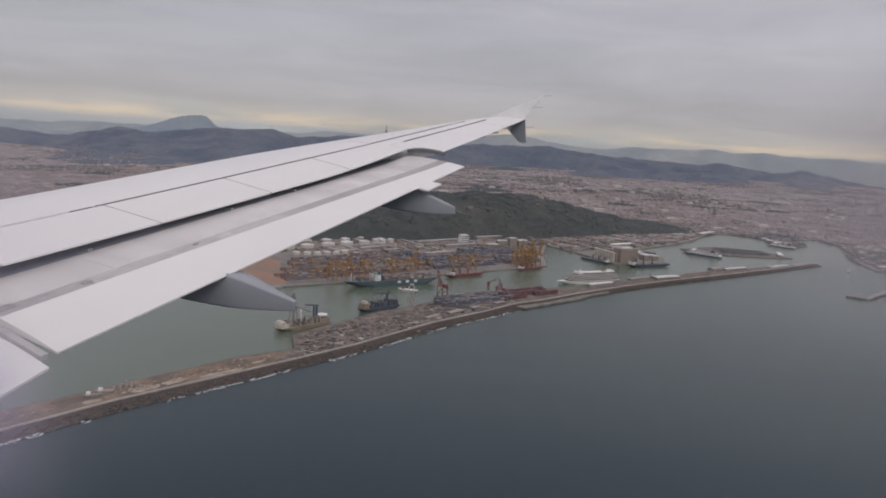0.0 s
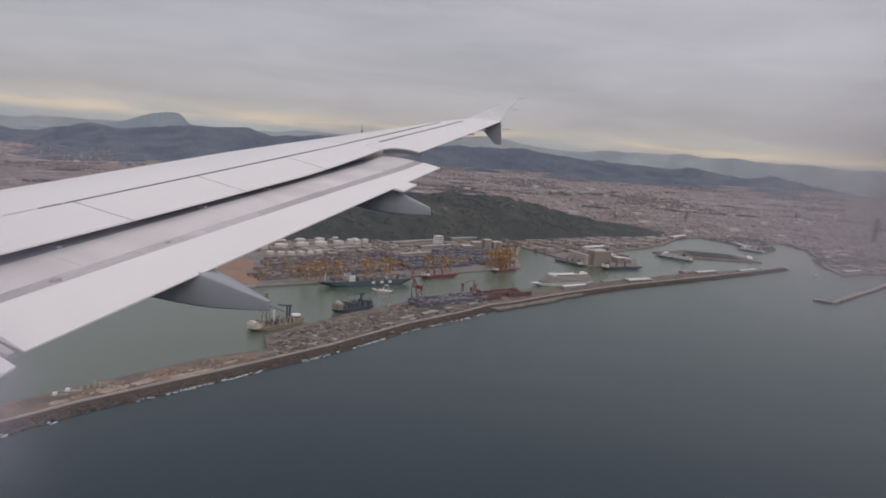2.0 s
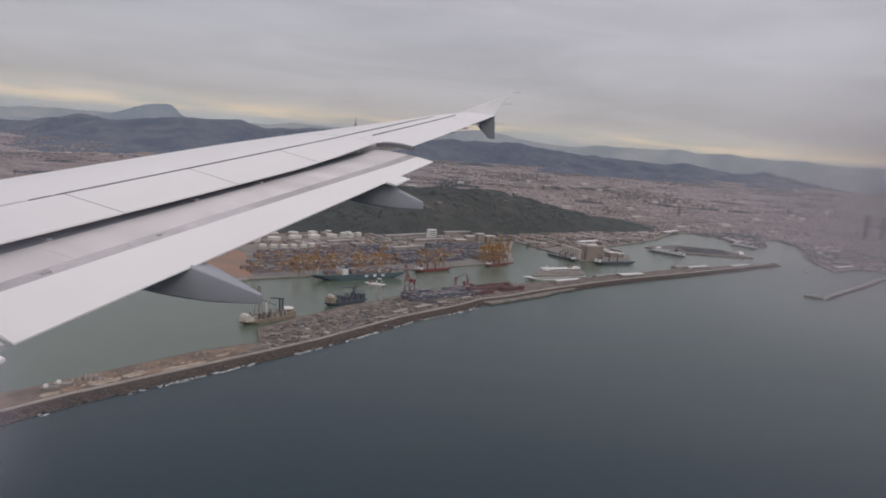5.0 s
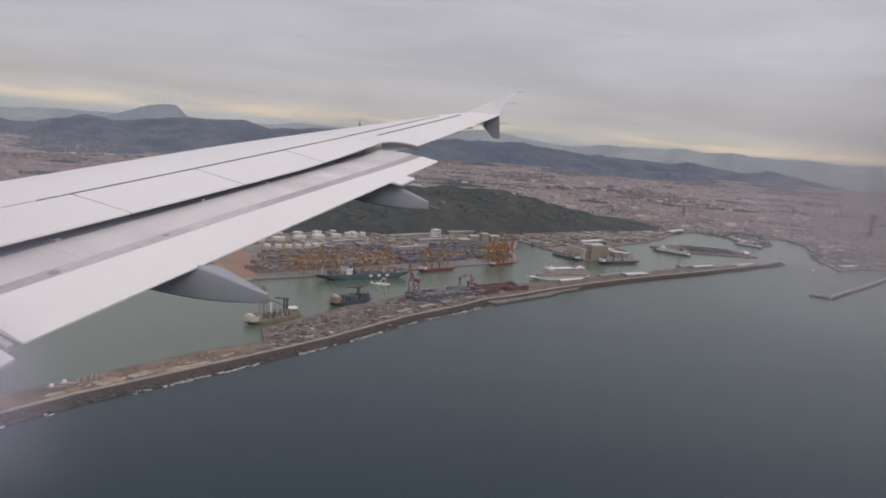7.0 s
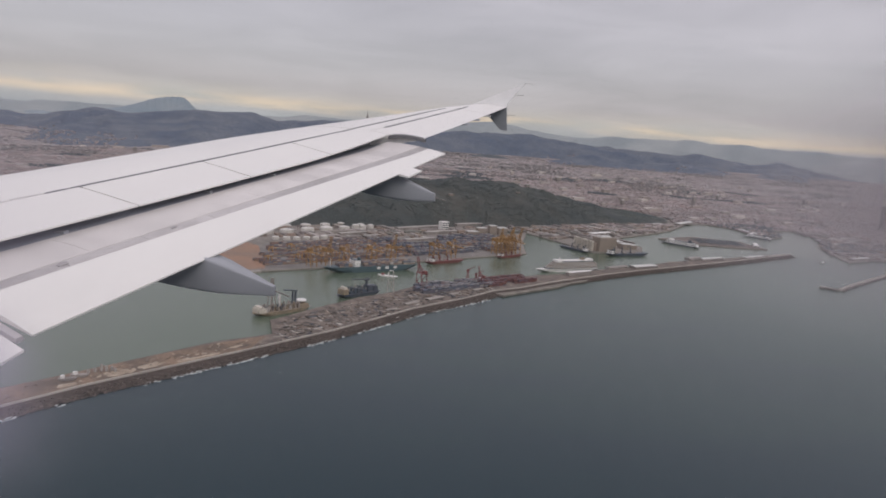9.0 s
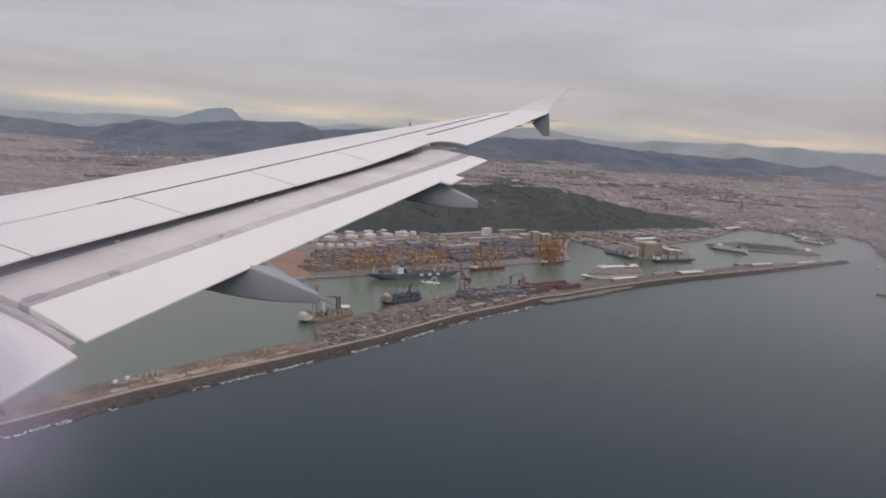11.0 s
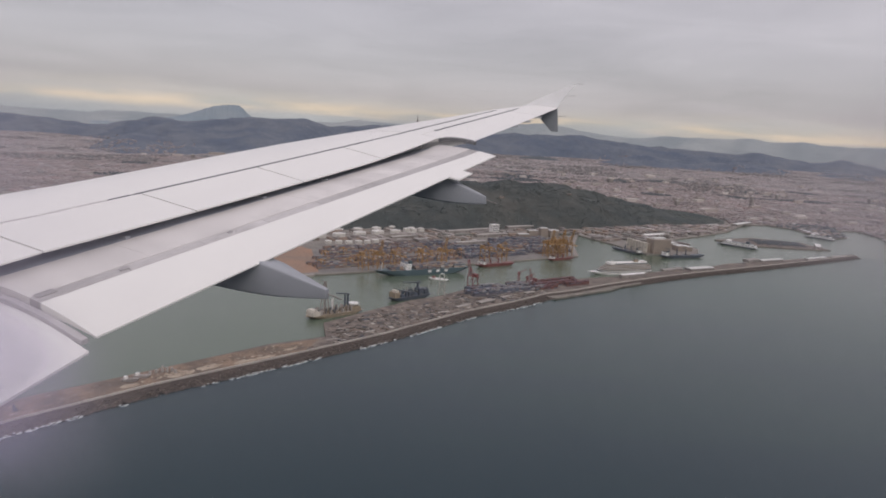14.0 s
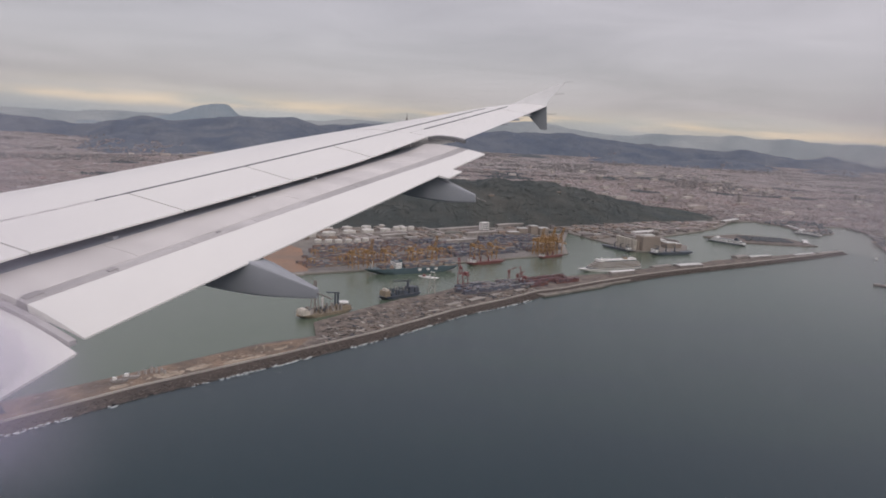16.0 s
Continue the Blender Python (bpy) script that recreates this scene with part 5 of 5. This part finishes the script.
cabin_wall, cabin_roof = mesh("wall", blocks((-1.1, 1.1, -.45, .45, 0, .75)), DULL), mesh("roof", blocks((-1.15, 1.15, -.5, .5, .75, .84)), mat("cabin_roof", (.36, .32, .285), (.26, .235, .21), .3, .7, each=.3))
spots = 0
while spots < 34:
    x, y = yard.uniform(-1.6, -.8), yard.uniform(2.95, 4.0)
    if inside(x + .03, y - .04, OUTER + INNER) and inside(x - .04, y + .05, OUTER + INNER):
        c = thing("site_cabin", "small grey site cabin with a pale flat roof", "cabin", Matrix.Translation((x * K, y * K, QUAY)) @ Matrix.Rotation(QA + yard.choice((0, 1.57)), 4, "Z") @ Matrix.Diagonal((yard.uniform(.5, 1), yard.uniform(.6, 1), yard.uniform(.5, 1.1), 1)), "site cabins on the pier")
        for nm, me in (("wall", cabin_wall), ("roof", cabin_roof)):
            new(nm, me).parent = c
        spots += 1
mounds = []
for x, y, a in along(scaled([(-2.72, 1.32), (-2.42, 1.76), (-2.08, 2.26), (-1.82, 2.58), (-1.66, 2.76)]), 1.1):
    for k in range(3):
        off, s = yard.uniform(-4.5, 8), yard.uniform(.08, .4)
        qx, qy = x - math.sin(a) * off, y + math.cos(a) * off
        if inside(qx / K, qy / K, OUTER + INNER) and inside(qx / K - .02, qy / K + .02, OUTER + INNER):
            mounds.append((qx, qy, QUAY, s * yard.uniform(.8, 3), s, yard.choice((.1, .12, .15, .2, .35)), a + yard.uniform(-.6, .6)))
heap("earth_heaps", mounds, mat("tipped_earth", None, None, .4, .95, island=.15, stops=[(.25, .19, .14), (.19, .145, .11), (.15, .12, .098), (.36, .29, .22), (.22, .155, .11), (.45, .38, .30), (.12, .10, .085)]), "low heaps and strips of tipped earth and stone", "earth heaps")

# ---- port buildings ----
def shed(a, b, width, h, roof, label):
    m, n = between(a, b, QUAY)
    h *= .7
    s = thing("warehouse", label, "warehouse", m, "harbour sheds")
    part("wall", blocks((-n / 2, n / 2, -width / 2, width / 2, 0, h)), DULL, s)
    bm = bmesh.new()
    v = [bm.verts.new(p) for p in ((-n / 2 - .3, -width / 2 - .3, h), (n / 2 + .3, -width / 2 - .3, h), (n / 2 + .3, width / 2 + .3, h), (-n / 2 - .3, width / 2 + .3, h), (-n / 2 - .3, 0, h + width * .08), (n / 2 + .3, 0, h + width * .08))]
    for f in ((0, 1, 5, 4), (2, 3, 4, 5), (0, 4, 3), (1, 2, 5), (0, 3, 2, 1)):
        bm.faces.new([v[i] for i in f])
    part("roof", bm, roof, s)
    for i in range(max(2, int(n / 5))):
        x = -n / 2 + (i + .5) * n / max(2, int(n / 5))
        part("door", blocks((x - 1, x + 1, -width / 2 - .06, -width / 2 + .1, 0, h * .7)), DULL, s)
    return s


shed((.44, 5.13), (.632, 5.25), 8, 2.6, ROOFGREY, "long shed with a pale white roof on the pier")
shed((.24, 5.03), (.40, 5.16), 5, 1.6, DULL, "low brown shed on the pier")
shed((1.02, 5.68), (1.14, 5.77), 7, 3.2, DULL, "dark roofed shed on the pier")
shed((1.15, 5.74), (1.36, 5.88), 6, 2.6, ROOFGREY, "pale roofed shed near the pier head")
shed((1.62, 6.02), (1.84, 6.19), 5, 2.0, ROOFGREY, "flat white shed near the pier head")
shed((1.9, 6.22), (2.1, 6.37), 5, 1.8, DULL, "low grey shed at the pier head")
shed((-.11, 4.64), (.06, 4.77), 4, 4.2, WHITE, "white passenger terminal beside the cruise ship")
for a, b, w, h in (((-1.0, 3.67), (-.93, 3.76), 4, 1.2), ((-1.11, 3.54), (-1.05, 3.62), 3, .9), ((-.75, 3.97), (-.70, 4.03), 3, 1.4), ((-.88, 3.83), (-.84, 3.88), 3, 1.0)):
    shed(a, b, w, h, WALLTOP, "small flat shed with a cream roof by the seawall")
for a, b, w, h in LONG_SHEDS:
    shed(a, b, w, h * .7, PALEROOF, "long low shed with a pale roof behind the container yard")
shed((2.72, 6.38), (2.95, 6.53), 6, 3.4, ROOFGREY, "dark boat hall with a white front at the water")
shed((2.02, 6.74), (2.09, 6.95), 5, 3.5, WHITE, "white ferry terminal at the quay end")
shed((1.72, 8.22), (1.98, 8.54), 9, 3.6, ROOFGREY, "white trade hall on the inner waterfront")
shed((.44, 6.77), (.654, 6.95), 8, 3.5, WHITE, "long white shed behind the silos")
shed((2.45, 8.22), (2.52, 7.78), 5, 2.0, WHITE, "long white harbour terminal on the quay")

silo_m, silo_n = between((.29, 5.80), (.50, 5.90), QUAY)
silo = thing("grain_silo", "tall beige concrete grain silo on the quay", "silo", silo_m)
part("tower_block", blocks((-10.5, 9.5, -4, 8, 0, 13.4)), STONE, silo)
for i in range(9):
    part("rib", blocks((-10 + i * 2.2, -9.1 + i * 2.2, -4.12, -3.9, 0, 12.9)), STONE, silo)
part("roof_gallery", blocks((-7, 6, 0, 6, 13.4, 14.6)), ROOFGREY, silo, "pale roof gallery")
part("annexe", blocks((-13.6, -11, 0, 32, 0, 8.4)), STONE, silo, "lower pale annexe")
for i in range(7):
    part("bin", prism([(-14.4 + 1.7 * math.cos(t), 3 + i * 4.6 + 2.1 * math.sin(t)) for t in [k * math.pi / 5 for k in range(10)]], 0, 9.6), CREAMY, silo)
for (x, y, w, d, h) in ((.60, 6.06, 5, 5, 5), (.66, 6.10, 4, 6, 4), (.55, 6.25, 8, 6, 4), (-.62, 6.2, 5, 3, 8), (-.52, 6.28, 4, 3, 10), (-.43, 6.36, 5, 4, 7), (-.70, 6.12, 6, 3, 5)):
    t = thing("port_building", "plain beige port building with a flat pale roof", "building", Matrix.Translation((x * K, y * K, QUAY)) @ Matrix.Rotation(.4, 4, "Z"))
    part("wall", blocks((-w, w, -d, d, 0, h)), STONE, t)
    part("roof", blocks((-w - .2, w + .2, -d - .2, d + .2, h, h + .5)), ROOFGREY, t)

whiteb = thing("office_block", "white concrete block at the back of the port", "building", Matrix.Translation((-.95 * K, 6.32 * K, QUAY)) @ Matrix.Rotation(QA, 4, "Z"))
part("wall", blocks((-4.5, 4.5, -3, 3, 0, 10)), WHITE, whiteb)
for k in range(4):
    part("window_row", blocks((-4.2, 4.2, -3.06, -2.9, 1.4 + k * 2.2, 2.3 + k * 2.2)), GLASS_DARK, whiteb)

hotel = thing("hotel_tower", "sail-shaped blue-grey glass hotel tower on the shore", "hotel", Matrix.Translation((3.77 * K, 6.83 * K, QUAY)) @ Matrix.Rotation(-.45, 4, "Z"))
secs = []
for d in (-3.2, 3.2):
    secs.append([(-8.2, d, 0), (8.4, d, 0)] + [(8.4 - 9.5 * (k / 10) ** 2.4, d, 25 * k / 10) for k in range(1, 11)] + [(-8.2, d, 24.4)])
part("glass_sail", loft(secs), mat("blue_glass", (.07, .10, .135), (.05, .075, .105), .4, .22), hotel)
for k in range(12):
    z = 1.6 + k * 1.9
    x1 = 8.4 - 9.5 * (z / 25) ** 2.4
    part("floor_band", blocks((-8.25, x1 + .05, -3.26, 3.26, z, z + .35)), GREY_PAINT, hotel)
part("podium", blocks((-14, 12, -8, 6, 0, 2.4, .4, .4)), STONE, hotel, "beige podium")


def tank(x, y, r, h):
    h *= .52
    t = thing("storage_tank", "white cylindrical oil storage tank", "tank", Matrix.Translation((x * K, y * K, QUAY)), "tanks in the oil port")
    ring = [(r * math.cos(a), r * math.sin(a)) for a in [2 * math.pi * k / 24 for k in range(24)]]
    part("shell", prism(ring, 0, h), TANK, t)
    part("roof", prism(ring, h, h + r * .16, .75), TANK, t)
    part("ladder", bars(((r + .1, 0, 0), (r + .1, 0, h + .4), .25)), DULL, t)


TANKS = [(-2.74, 5.14, 6.6, 5.4), (-2.59, 5.25, 6.6, 5.4), (-2.445, 5.37, 6.6, 5.4), (-2.305, 5.46, 6.6, 5.6), (-2.175, 5.57, 6.4, 5.6), (-2.04, 5.72, 6.4, 5.6), (-1.91, 5.84, 6.2, 5.8), (-1.78, 5.95, 5.4, 5.8),
         (-1.70, 6.07, 3.6, 7), (-1.64, 6.08, 3.4, 6.5), (-1.58, 6.14, 3.2, 7), (-1.67, 6.17, 3.4, 6), (-2.52, 5.62, 5.2, 5), (-2.38, 5.72, 5.2, 5), (-2.24, 5.82, 5.2, 5), (-2.10, 5.94, 5, 5), (-1.96, 6.06, 5, 5), (-1.85, 6.18, 4.4, 5.5),
         (-2.175, 5.21, 3.2, 4.6), (-2.10, 5.235, 3.2, 4.6), (-2.03, 5.26, 3.2, 4.8), (-1.965, 5.30, 3, 4.8), (-1.90, 5.33, 3, 5), (-1.85, 5.40, 3, 5)]
for x, y, r, h in TANKS:
    tank(x, y, r, h)
for x, y, h in ((-2.06, 2.315, 2.5), (-2.045, 2.318, 1.9), (-2.075, 2.30, 1.4), (-2.03, 2.325, 1.6), (-2.015, 2.318, 1.2), (-2.09, 2.285, 1.0)):
    t = thing("cement_silo", "small pale works silo on the pier's end", "silo", Matrix.Translation((x * K, y * K, QUAY + .08)))
    part("shell", prism([(.6 * math.cos(a), .6 * math.sin(a)) for a in [k * math.pi / 6 for k in range(12)]], 0, h), PALEROOF, t)
    part("cap", prism([(.65 * math.cos(a), .75 * math.sin(a)) for a in [k * math.pi / 6 for k in range(12)]], h, h + .4, .7), DULL, t)
for x, y, a in ((-2.10, 2.25, .3), (-2.12, 2.21, .4)):
    b = thing("work_barge", "grey work barge drawn up on the pier's end", "barge", Matrix.Translation((x * K, y * K, QUAY + .08)) @ Matrix.Rotation(a, 4, "Z"))
    part("hull", hull(7, 2, 1.0), DULL, b)
    part("cabin", blocks((-2.5, -1, -.7, .7, 1, 2)), WHITE, b)

slab = thing("concrete_slab", "broken pale concrete slab lying on the earth", "slab", Matrix.Translation((-2.35 * K, 1.83 * K, QUAY + .08)) @ Matrix.Rotation(.8, 4, "Z"))
part("slab", prism([(-4.2, -1.6), (-1.5, -2.4), (2.6, -1.9), (4.4, -.4), (2.0, 1.8), (-2.2, 1.5)], 0, .35, .04), WALLTOP, slab)
digger = thing("excavator", "dark tracked excavator working on the pier", "excavator", Matrix.Translation((-2.312 * K, 1.905 * K, QUAY + .08)) @ Matrix.Rotation(2.4, 4, "Z"))
for y in (-.55, .55):
    part("track", blocks((-.9, .9, y - .18, y + .18, 0, .36, .12, 0)), NAVY, digger)
part("body", blocks((-.8, .5, -.6, .6, .4, 1.0, .08, .08)), NAVY, digger)
part("cab", blocks((.0, .55, .05, .6, 1.0, 1.6, .08, .05)), GLASS_DARK, digger)
part("boom", bars(((.5, -.1, .9), (1.7, -.1, 2.1), .22), ((1.7, -.1, 2.1), (2.5, -.1, 1.0), .18)), NAVY, digger)
part("bucket", blocks((2.3, 2.75, -.4, .2, .55, 1.05, .1, 0)), NAVY, digger)

# ---- low port buildings, the city and its towers, the woods ----
rng = random.Random(21)
low = []
for _ in range(6500):
    x, y = rng.uniform(-2.6, 3.9), rng.uniform(4.6, 8.4)
    if inside(x, y, TERMINAL) or x < -1.9 and y < 5.2:
        continue
    if not (inside(x, y, MAINLAND) and inside(x - .05, y - .05, MAINLAND) and inside(x + .05, y - .02, MAINLAND)) or hill_height(x, y) > .004:
        continue
    if any(math.hypot(x - tx, y - ty) < tr / K + .045 for tx, ty, tr, _ in TANKS) or (.1 < x < .85 and 5.7 < y < 6.35) or near_shed(x, y) or (3.5 < x < 4.1 and y < 7.1):
        continue
    s = rng.uniform(.8, 3.2)
    low.append((x * K, y * K, QUAY, s * rng.uniform(1, 5), s * .8, rng.uniform(.5, 2.6), QA + rng.choice((0, 1.57)) + rng.uniform(-.06, .06)))
heap("port_sheds", low, SHEDS, "low brown and grey sheds filling the back of the port", "sheds")

city = []
CA = .62


def settle(y0, y1, cell, hmin, hmax, fill):
    ca, sa = math.cos(CA), math.sin(CA)
    n = int(y1 * 1.5 / cell)
    for i in range(-n, n):
        for j in range(-n, n):
            gx, gy = i * cell, j * cell
            x, y = ca * gx - sa * gy, sa * gx + ca * gy
            d = math.hypot(x, y)
            if not y0 <= d < y1 or y < 5 or abs(math.atan2(x + .64, y)) > .86 or (x < .8 and y < 7.0):
                continue
            if rng.random() > fill or hill_height(x, y) > .002:
                continue
            if noise.noise(Vector((x * .9, y * .9, 5))) > .42 and rng.random() < .75:
                continue
            if d < 14 and not (inside(x, y, MAINLAND) and inside(x + .08, y - .08, MAINLAND)):
                continue
            if d >= 14 and y < .66 * x + 5.9:
                continue
            tall = 1 + .6 * max(0, noise.noise(Vector((x * .5, y * .5, 9))))
            w = cell * K * rng.uniform(.44, .62)
            city.append(((x + rng.uniform(-.35, .35) * cell) * K, (y + rng.uniform(-.35, .35) * cell) * K, QUAY, w, w * rng.uniform(.6, 1), rng.uniform(hmin, hmax) * tall * (1.9 if rng.random() < .03 else 1), CA + .7 * noise.noise(Vector((x * .35, y * .35, 2))) + rng.uniform(-.08, .08)))


settle(7.2, 11.5, .055, .7, 1.6, .96)
settle(11.5, 16.5, .07, .4, 1.0, .97)
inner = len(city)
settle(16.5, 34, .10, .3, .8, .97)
# blocks from 16.5 K outwards take the palette with haze in its colours
heap("outer_districts", city[inner:], HAZEDCITY, "districts at the foot of the hills, pinkish-grey haze in their colour", "city")
heap("city_blocks", city[:inner], CITY, "dense pink-brown blocks of the city spreading to the hills", "city")

towers = []
for x, y, w, h in ((4.9, 9.6, 3.2, 38), (5.1, 9.55, 3.2, 38), (1.6, 10.4, 3, 8), (2.9, 11.2, 2.6, 17), (3.9, 12.9, 3, 10), (.4, 12.2, 4, 8), (5.6, 13.2, 3, 12), (-5.5, 13.1, 4, 10), (-4.2, 12.8, 4, 8), (-7.2, 14.3, 4, 9), (1.3, 14.8, 5, 10)):
    t = thing("tower_block", "tall grey-brown tower block rising over the city", "tower block", Matrix.Translation((x * K, y * K, QUAY)) @ Matrix.Rotation(CA, 4, "Z"), "city towers")
    part("wall", blocks((-w, w, -w, w, 0, h)), DULL, t)
    part("roof", blocks((-w * .5, w * .5, -w * .5, w * .5, h, h + 1.6)), ROOFGREY, t)
    for k in range(5):
        part("window_row", blocks((-w - .05, w + .05, -w - .05, w + .05, h * (.12 + .17 * k), h * (.15 + .17 * k))), GLASS_DARK, t)
halls = []
for _ in range(150):
    d, a = rng.uniform(9, 19), rng.uniform(-.55, .45)
    x, y = d * math.sin(a), d * math.cos(a)
    if hill_height(x, y) < .002 and inside(x, y, MAINLAND):
        halls.append((x * K, y * K, QUAY, rng.uniform(5, 14), rng.uniform(2.5, 6), rng.uniform(4, 7), CA + rng.uniform(-.1, .1)))
heap("white_halls", halls, mat("pale_roofs", (.50, .46, .43), (.36, .31, .28), .01, .7, island=.25), "pale factory roofs scattered among the city blocks", "halls")

def tree_of(ob):
    """A search tree over a mesh, to set things on its slopes."""
    return BVHTree.FromPolygons([tuple(v.co) for v in ob.data.vertices], [tuple(p.vertices) for p in ob.data.polygons])


slopes = [tree_of(main_ridge), tree_of(spurs)]


def slope_at(x, y):
    tops = [h[0].z for h in (t.ray_cast(Vector((x, y, 900)), Vector((0, 0, -1))) for t in slopes) if h[0]]
    return max(tops) if tops else None


uphill = []
for _ in range(30000):
    a, d = radians(rng.uniform(-44, 27)), rng.uniform(14, 32)
    x, y = (MIDX + math.sin(a) * d) * K, (MIDY + math.cos(a) * d) * K
    z = slope_at(x, y)
    if z is None or z < .5:
        continue
    n1 = noise.noise(Vector((x * .003, y * .003, 6))) + .5 * noise.noise(Vector((x * .012, y * .012, 2)))
    if z < K * (.03 + .34 * n1):
        w = rng.uniform(1.6, 3.8)
        uphill.append((x, y, z - 3, w, w * rng.uniform(.5, 1), 3 + rng.uniform(.8, 2.2), CA + rng.uniform(-.5, .5)))
heap("hillside_houses", uphill, HAZEDCITY, "houses scattered up the lower slopes of the hills, paled in colour as haze", "houses")

mast_d = 28.8
mx, my = MIDX + math.sin(radians(-7.3)) * mast_d, MIDY + math.cos(radians(-7.3)) * mast_d
mast = thing("radio_tower", "slender grey telecommunications tower on the ridge", "tower", Matrix.Translation((mx * K, my * K, .86 * K)))
part("shaft", bars(((0, 0, 0), (0, 0, 54), 3.2)), DULL, mast)
part("platform", blocks((-4.5, 4.5, -4.5, 4.5, 26, 40, 1, 1)), DULL, mast)
part("antenna", bars(((0, 0, 54), (0, 0, 66), 1.6)), DULL, mast)


def clump_heap(name, places, material, label, category):
    """Many small uneven leaf clumps as one thing of kind stuff."""
    verts, faces = [], []
    for x, y, z, s in places:
        k = len(verts)
        top = [(x + s * math.cos(a) * rng.uniform(.7, 1.2), y + s * math.sin(a) * rng.uniform(.7, 1.2), z + s * rng.uniform(.1, .35)) for a in (0, 1.26, 2.5, 3.77, 5.03)]
        verts += [(x, y, z - s * .4), (x + rng.uniform(-.3, .3) * s, y + rng.uniform(-.3, .3) * s, z + s * rng.uniform(.5, .9))] + top
        for i in range(5):
            a, b = k + 2 + i, k + 2 + (i + 1) % 5
            faces += [(k, b, a), (k + 1, a, b)]
    me = bpy.data.meshes.new(name)
    me.from_pydata(verts, [], faces)
    me.materials.append(material)
    return tagged(new(name, me), label, category, kind="stuff")


trees = []
while len(trees) < 46000:
    x, y = rng.uniform(-3.2, 1.7), rng.uniform(5.9, 9.6)
    h = hill_height(x, y)
    if h > .012 and noise.noise(Vector((x * 2.6, y * 2.6, 1))) + .5 * noise.noise(Vector((x * 9, y * 9, 4))) > -.34 - 1.2 * max(0, h - .2):
        trees.append((x * K, y * K, h * K + .1, rng.uniform(.45, 1.1)))
clump_heap("woodland", trees, LEAF, "dark evergreen woodland over the hill", "trees")
parks = []
while len(parks) < 5000:
    d, a = rng.uniform(7.2, 17), rng.uniform(-.6, .55)
    x, y = d * math.sin(a), d * math.cos(a)
    if noise.noise(Vector((x * .9, y * .9, 5))) > .36 and inside(x, y, MAINLAND) and hill_height(x, y) < .002:
        parks.append((x * K, y * K, QUAY + .5, rng.uniform(1.2, 3.0)))
for _ in range(500):
    parks.append((rng.uniform(1.5, 1.95) * K, rng.uniform(6.8, 7.1) * K, QUAY + .4, rng.uniform(.7, 1.5)))
for _ in range(700):
    u = rng.random()
    parks.append(((1.95 + 1.5 * u + rng.uniform(-.06, .06)) * K, (8.75 + .12 * u + rng.uniform(-.1, .1)) * K, QUAY + .4, rng.uniform(1.0, 2.2)))
groves = []
while len(groves) < 6000:
    d, a = rng.uniform(14, 31), rng.uniform(-.80, .5)
    x, y = d * math.sin(a) + MIDX, d * math.cos(a)
    if noise.noise(Vector((x * .45, y * .45, 7))) + .5 * noise.noise(Vector((x * 1.7, y * 1.7, 3))) > .16 and inside(x, y, MAINLAND) and (slope_at(x * K, y * K) or 0) < 4:
        groves.append((x * K, y * K, QUAY + 1.2, rng.uniform(2.0, 4.5)))
# the groves' pale grey is haze put into their colour
clump_heap("city_groves", groves, mat("hazy_grove", (.19, .185, .185), (.215, .20, .195), 0.02, 0.95, fine=.2), "groves between the outer districts, greyed in colour as haze", "trees")
# park trees share the woods colour that has haze mixed in
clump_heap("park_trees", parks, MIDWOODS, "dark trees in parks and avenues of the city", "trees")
for x, y, h in ((-.9, 7.15, 5), (-.2, 7.6, 4)):
    t = thing("hill_house", "pale building among the trees of the hill", "building", Matrix.Translation((x * K, y * K, hill_height(x, y) * K - 1)) @ Matrix.Rotation(.5, 4, "Z"))
    part("wall", blocks((-3, 3, -1.5, 1.5, 0, h * .6)), STONE, t)
    part("roof", blocks((-3.2, 3.2, -1.7, 1.7, h * .6, h * .6 + .4)), DULL, t)
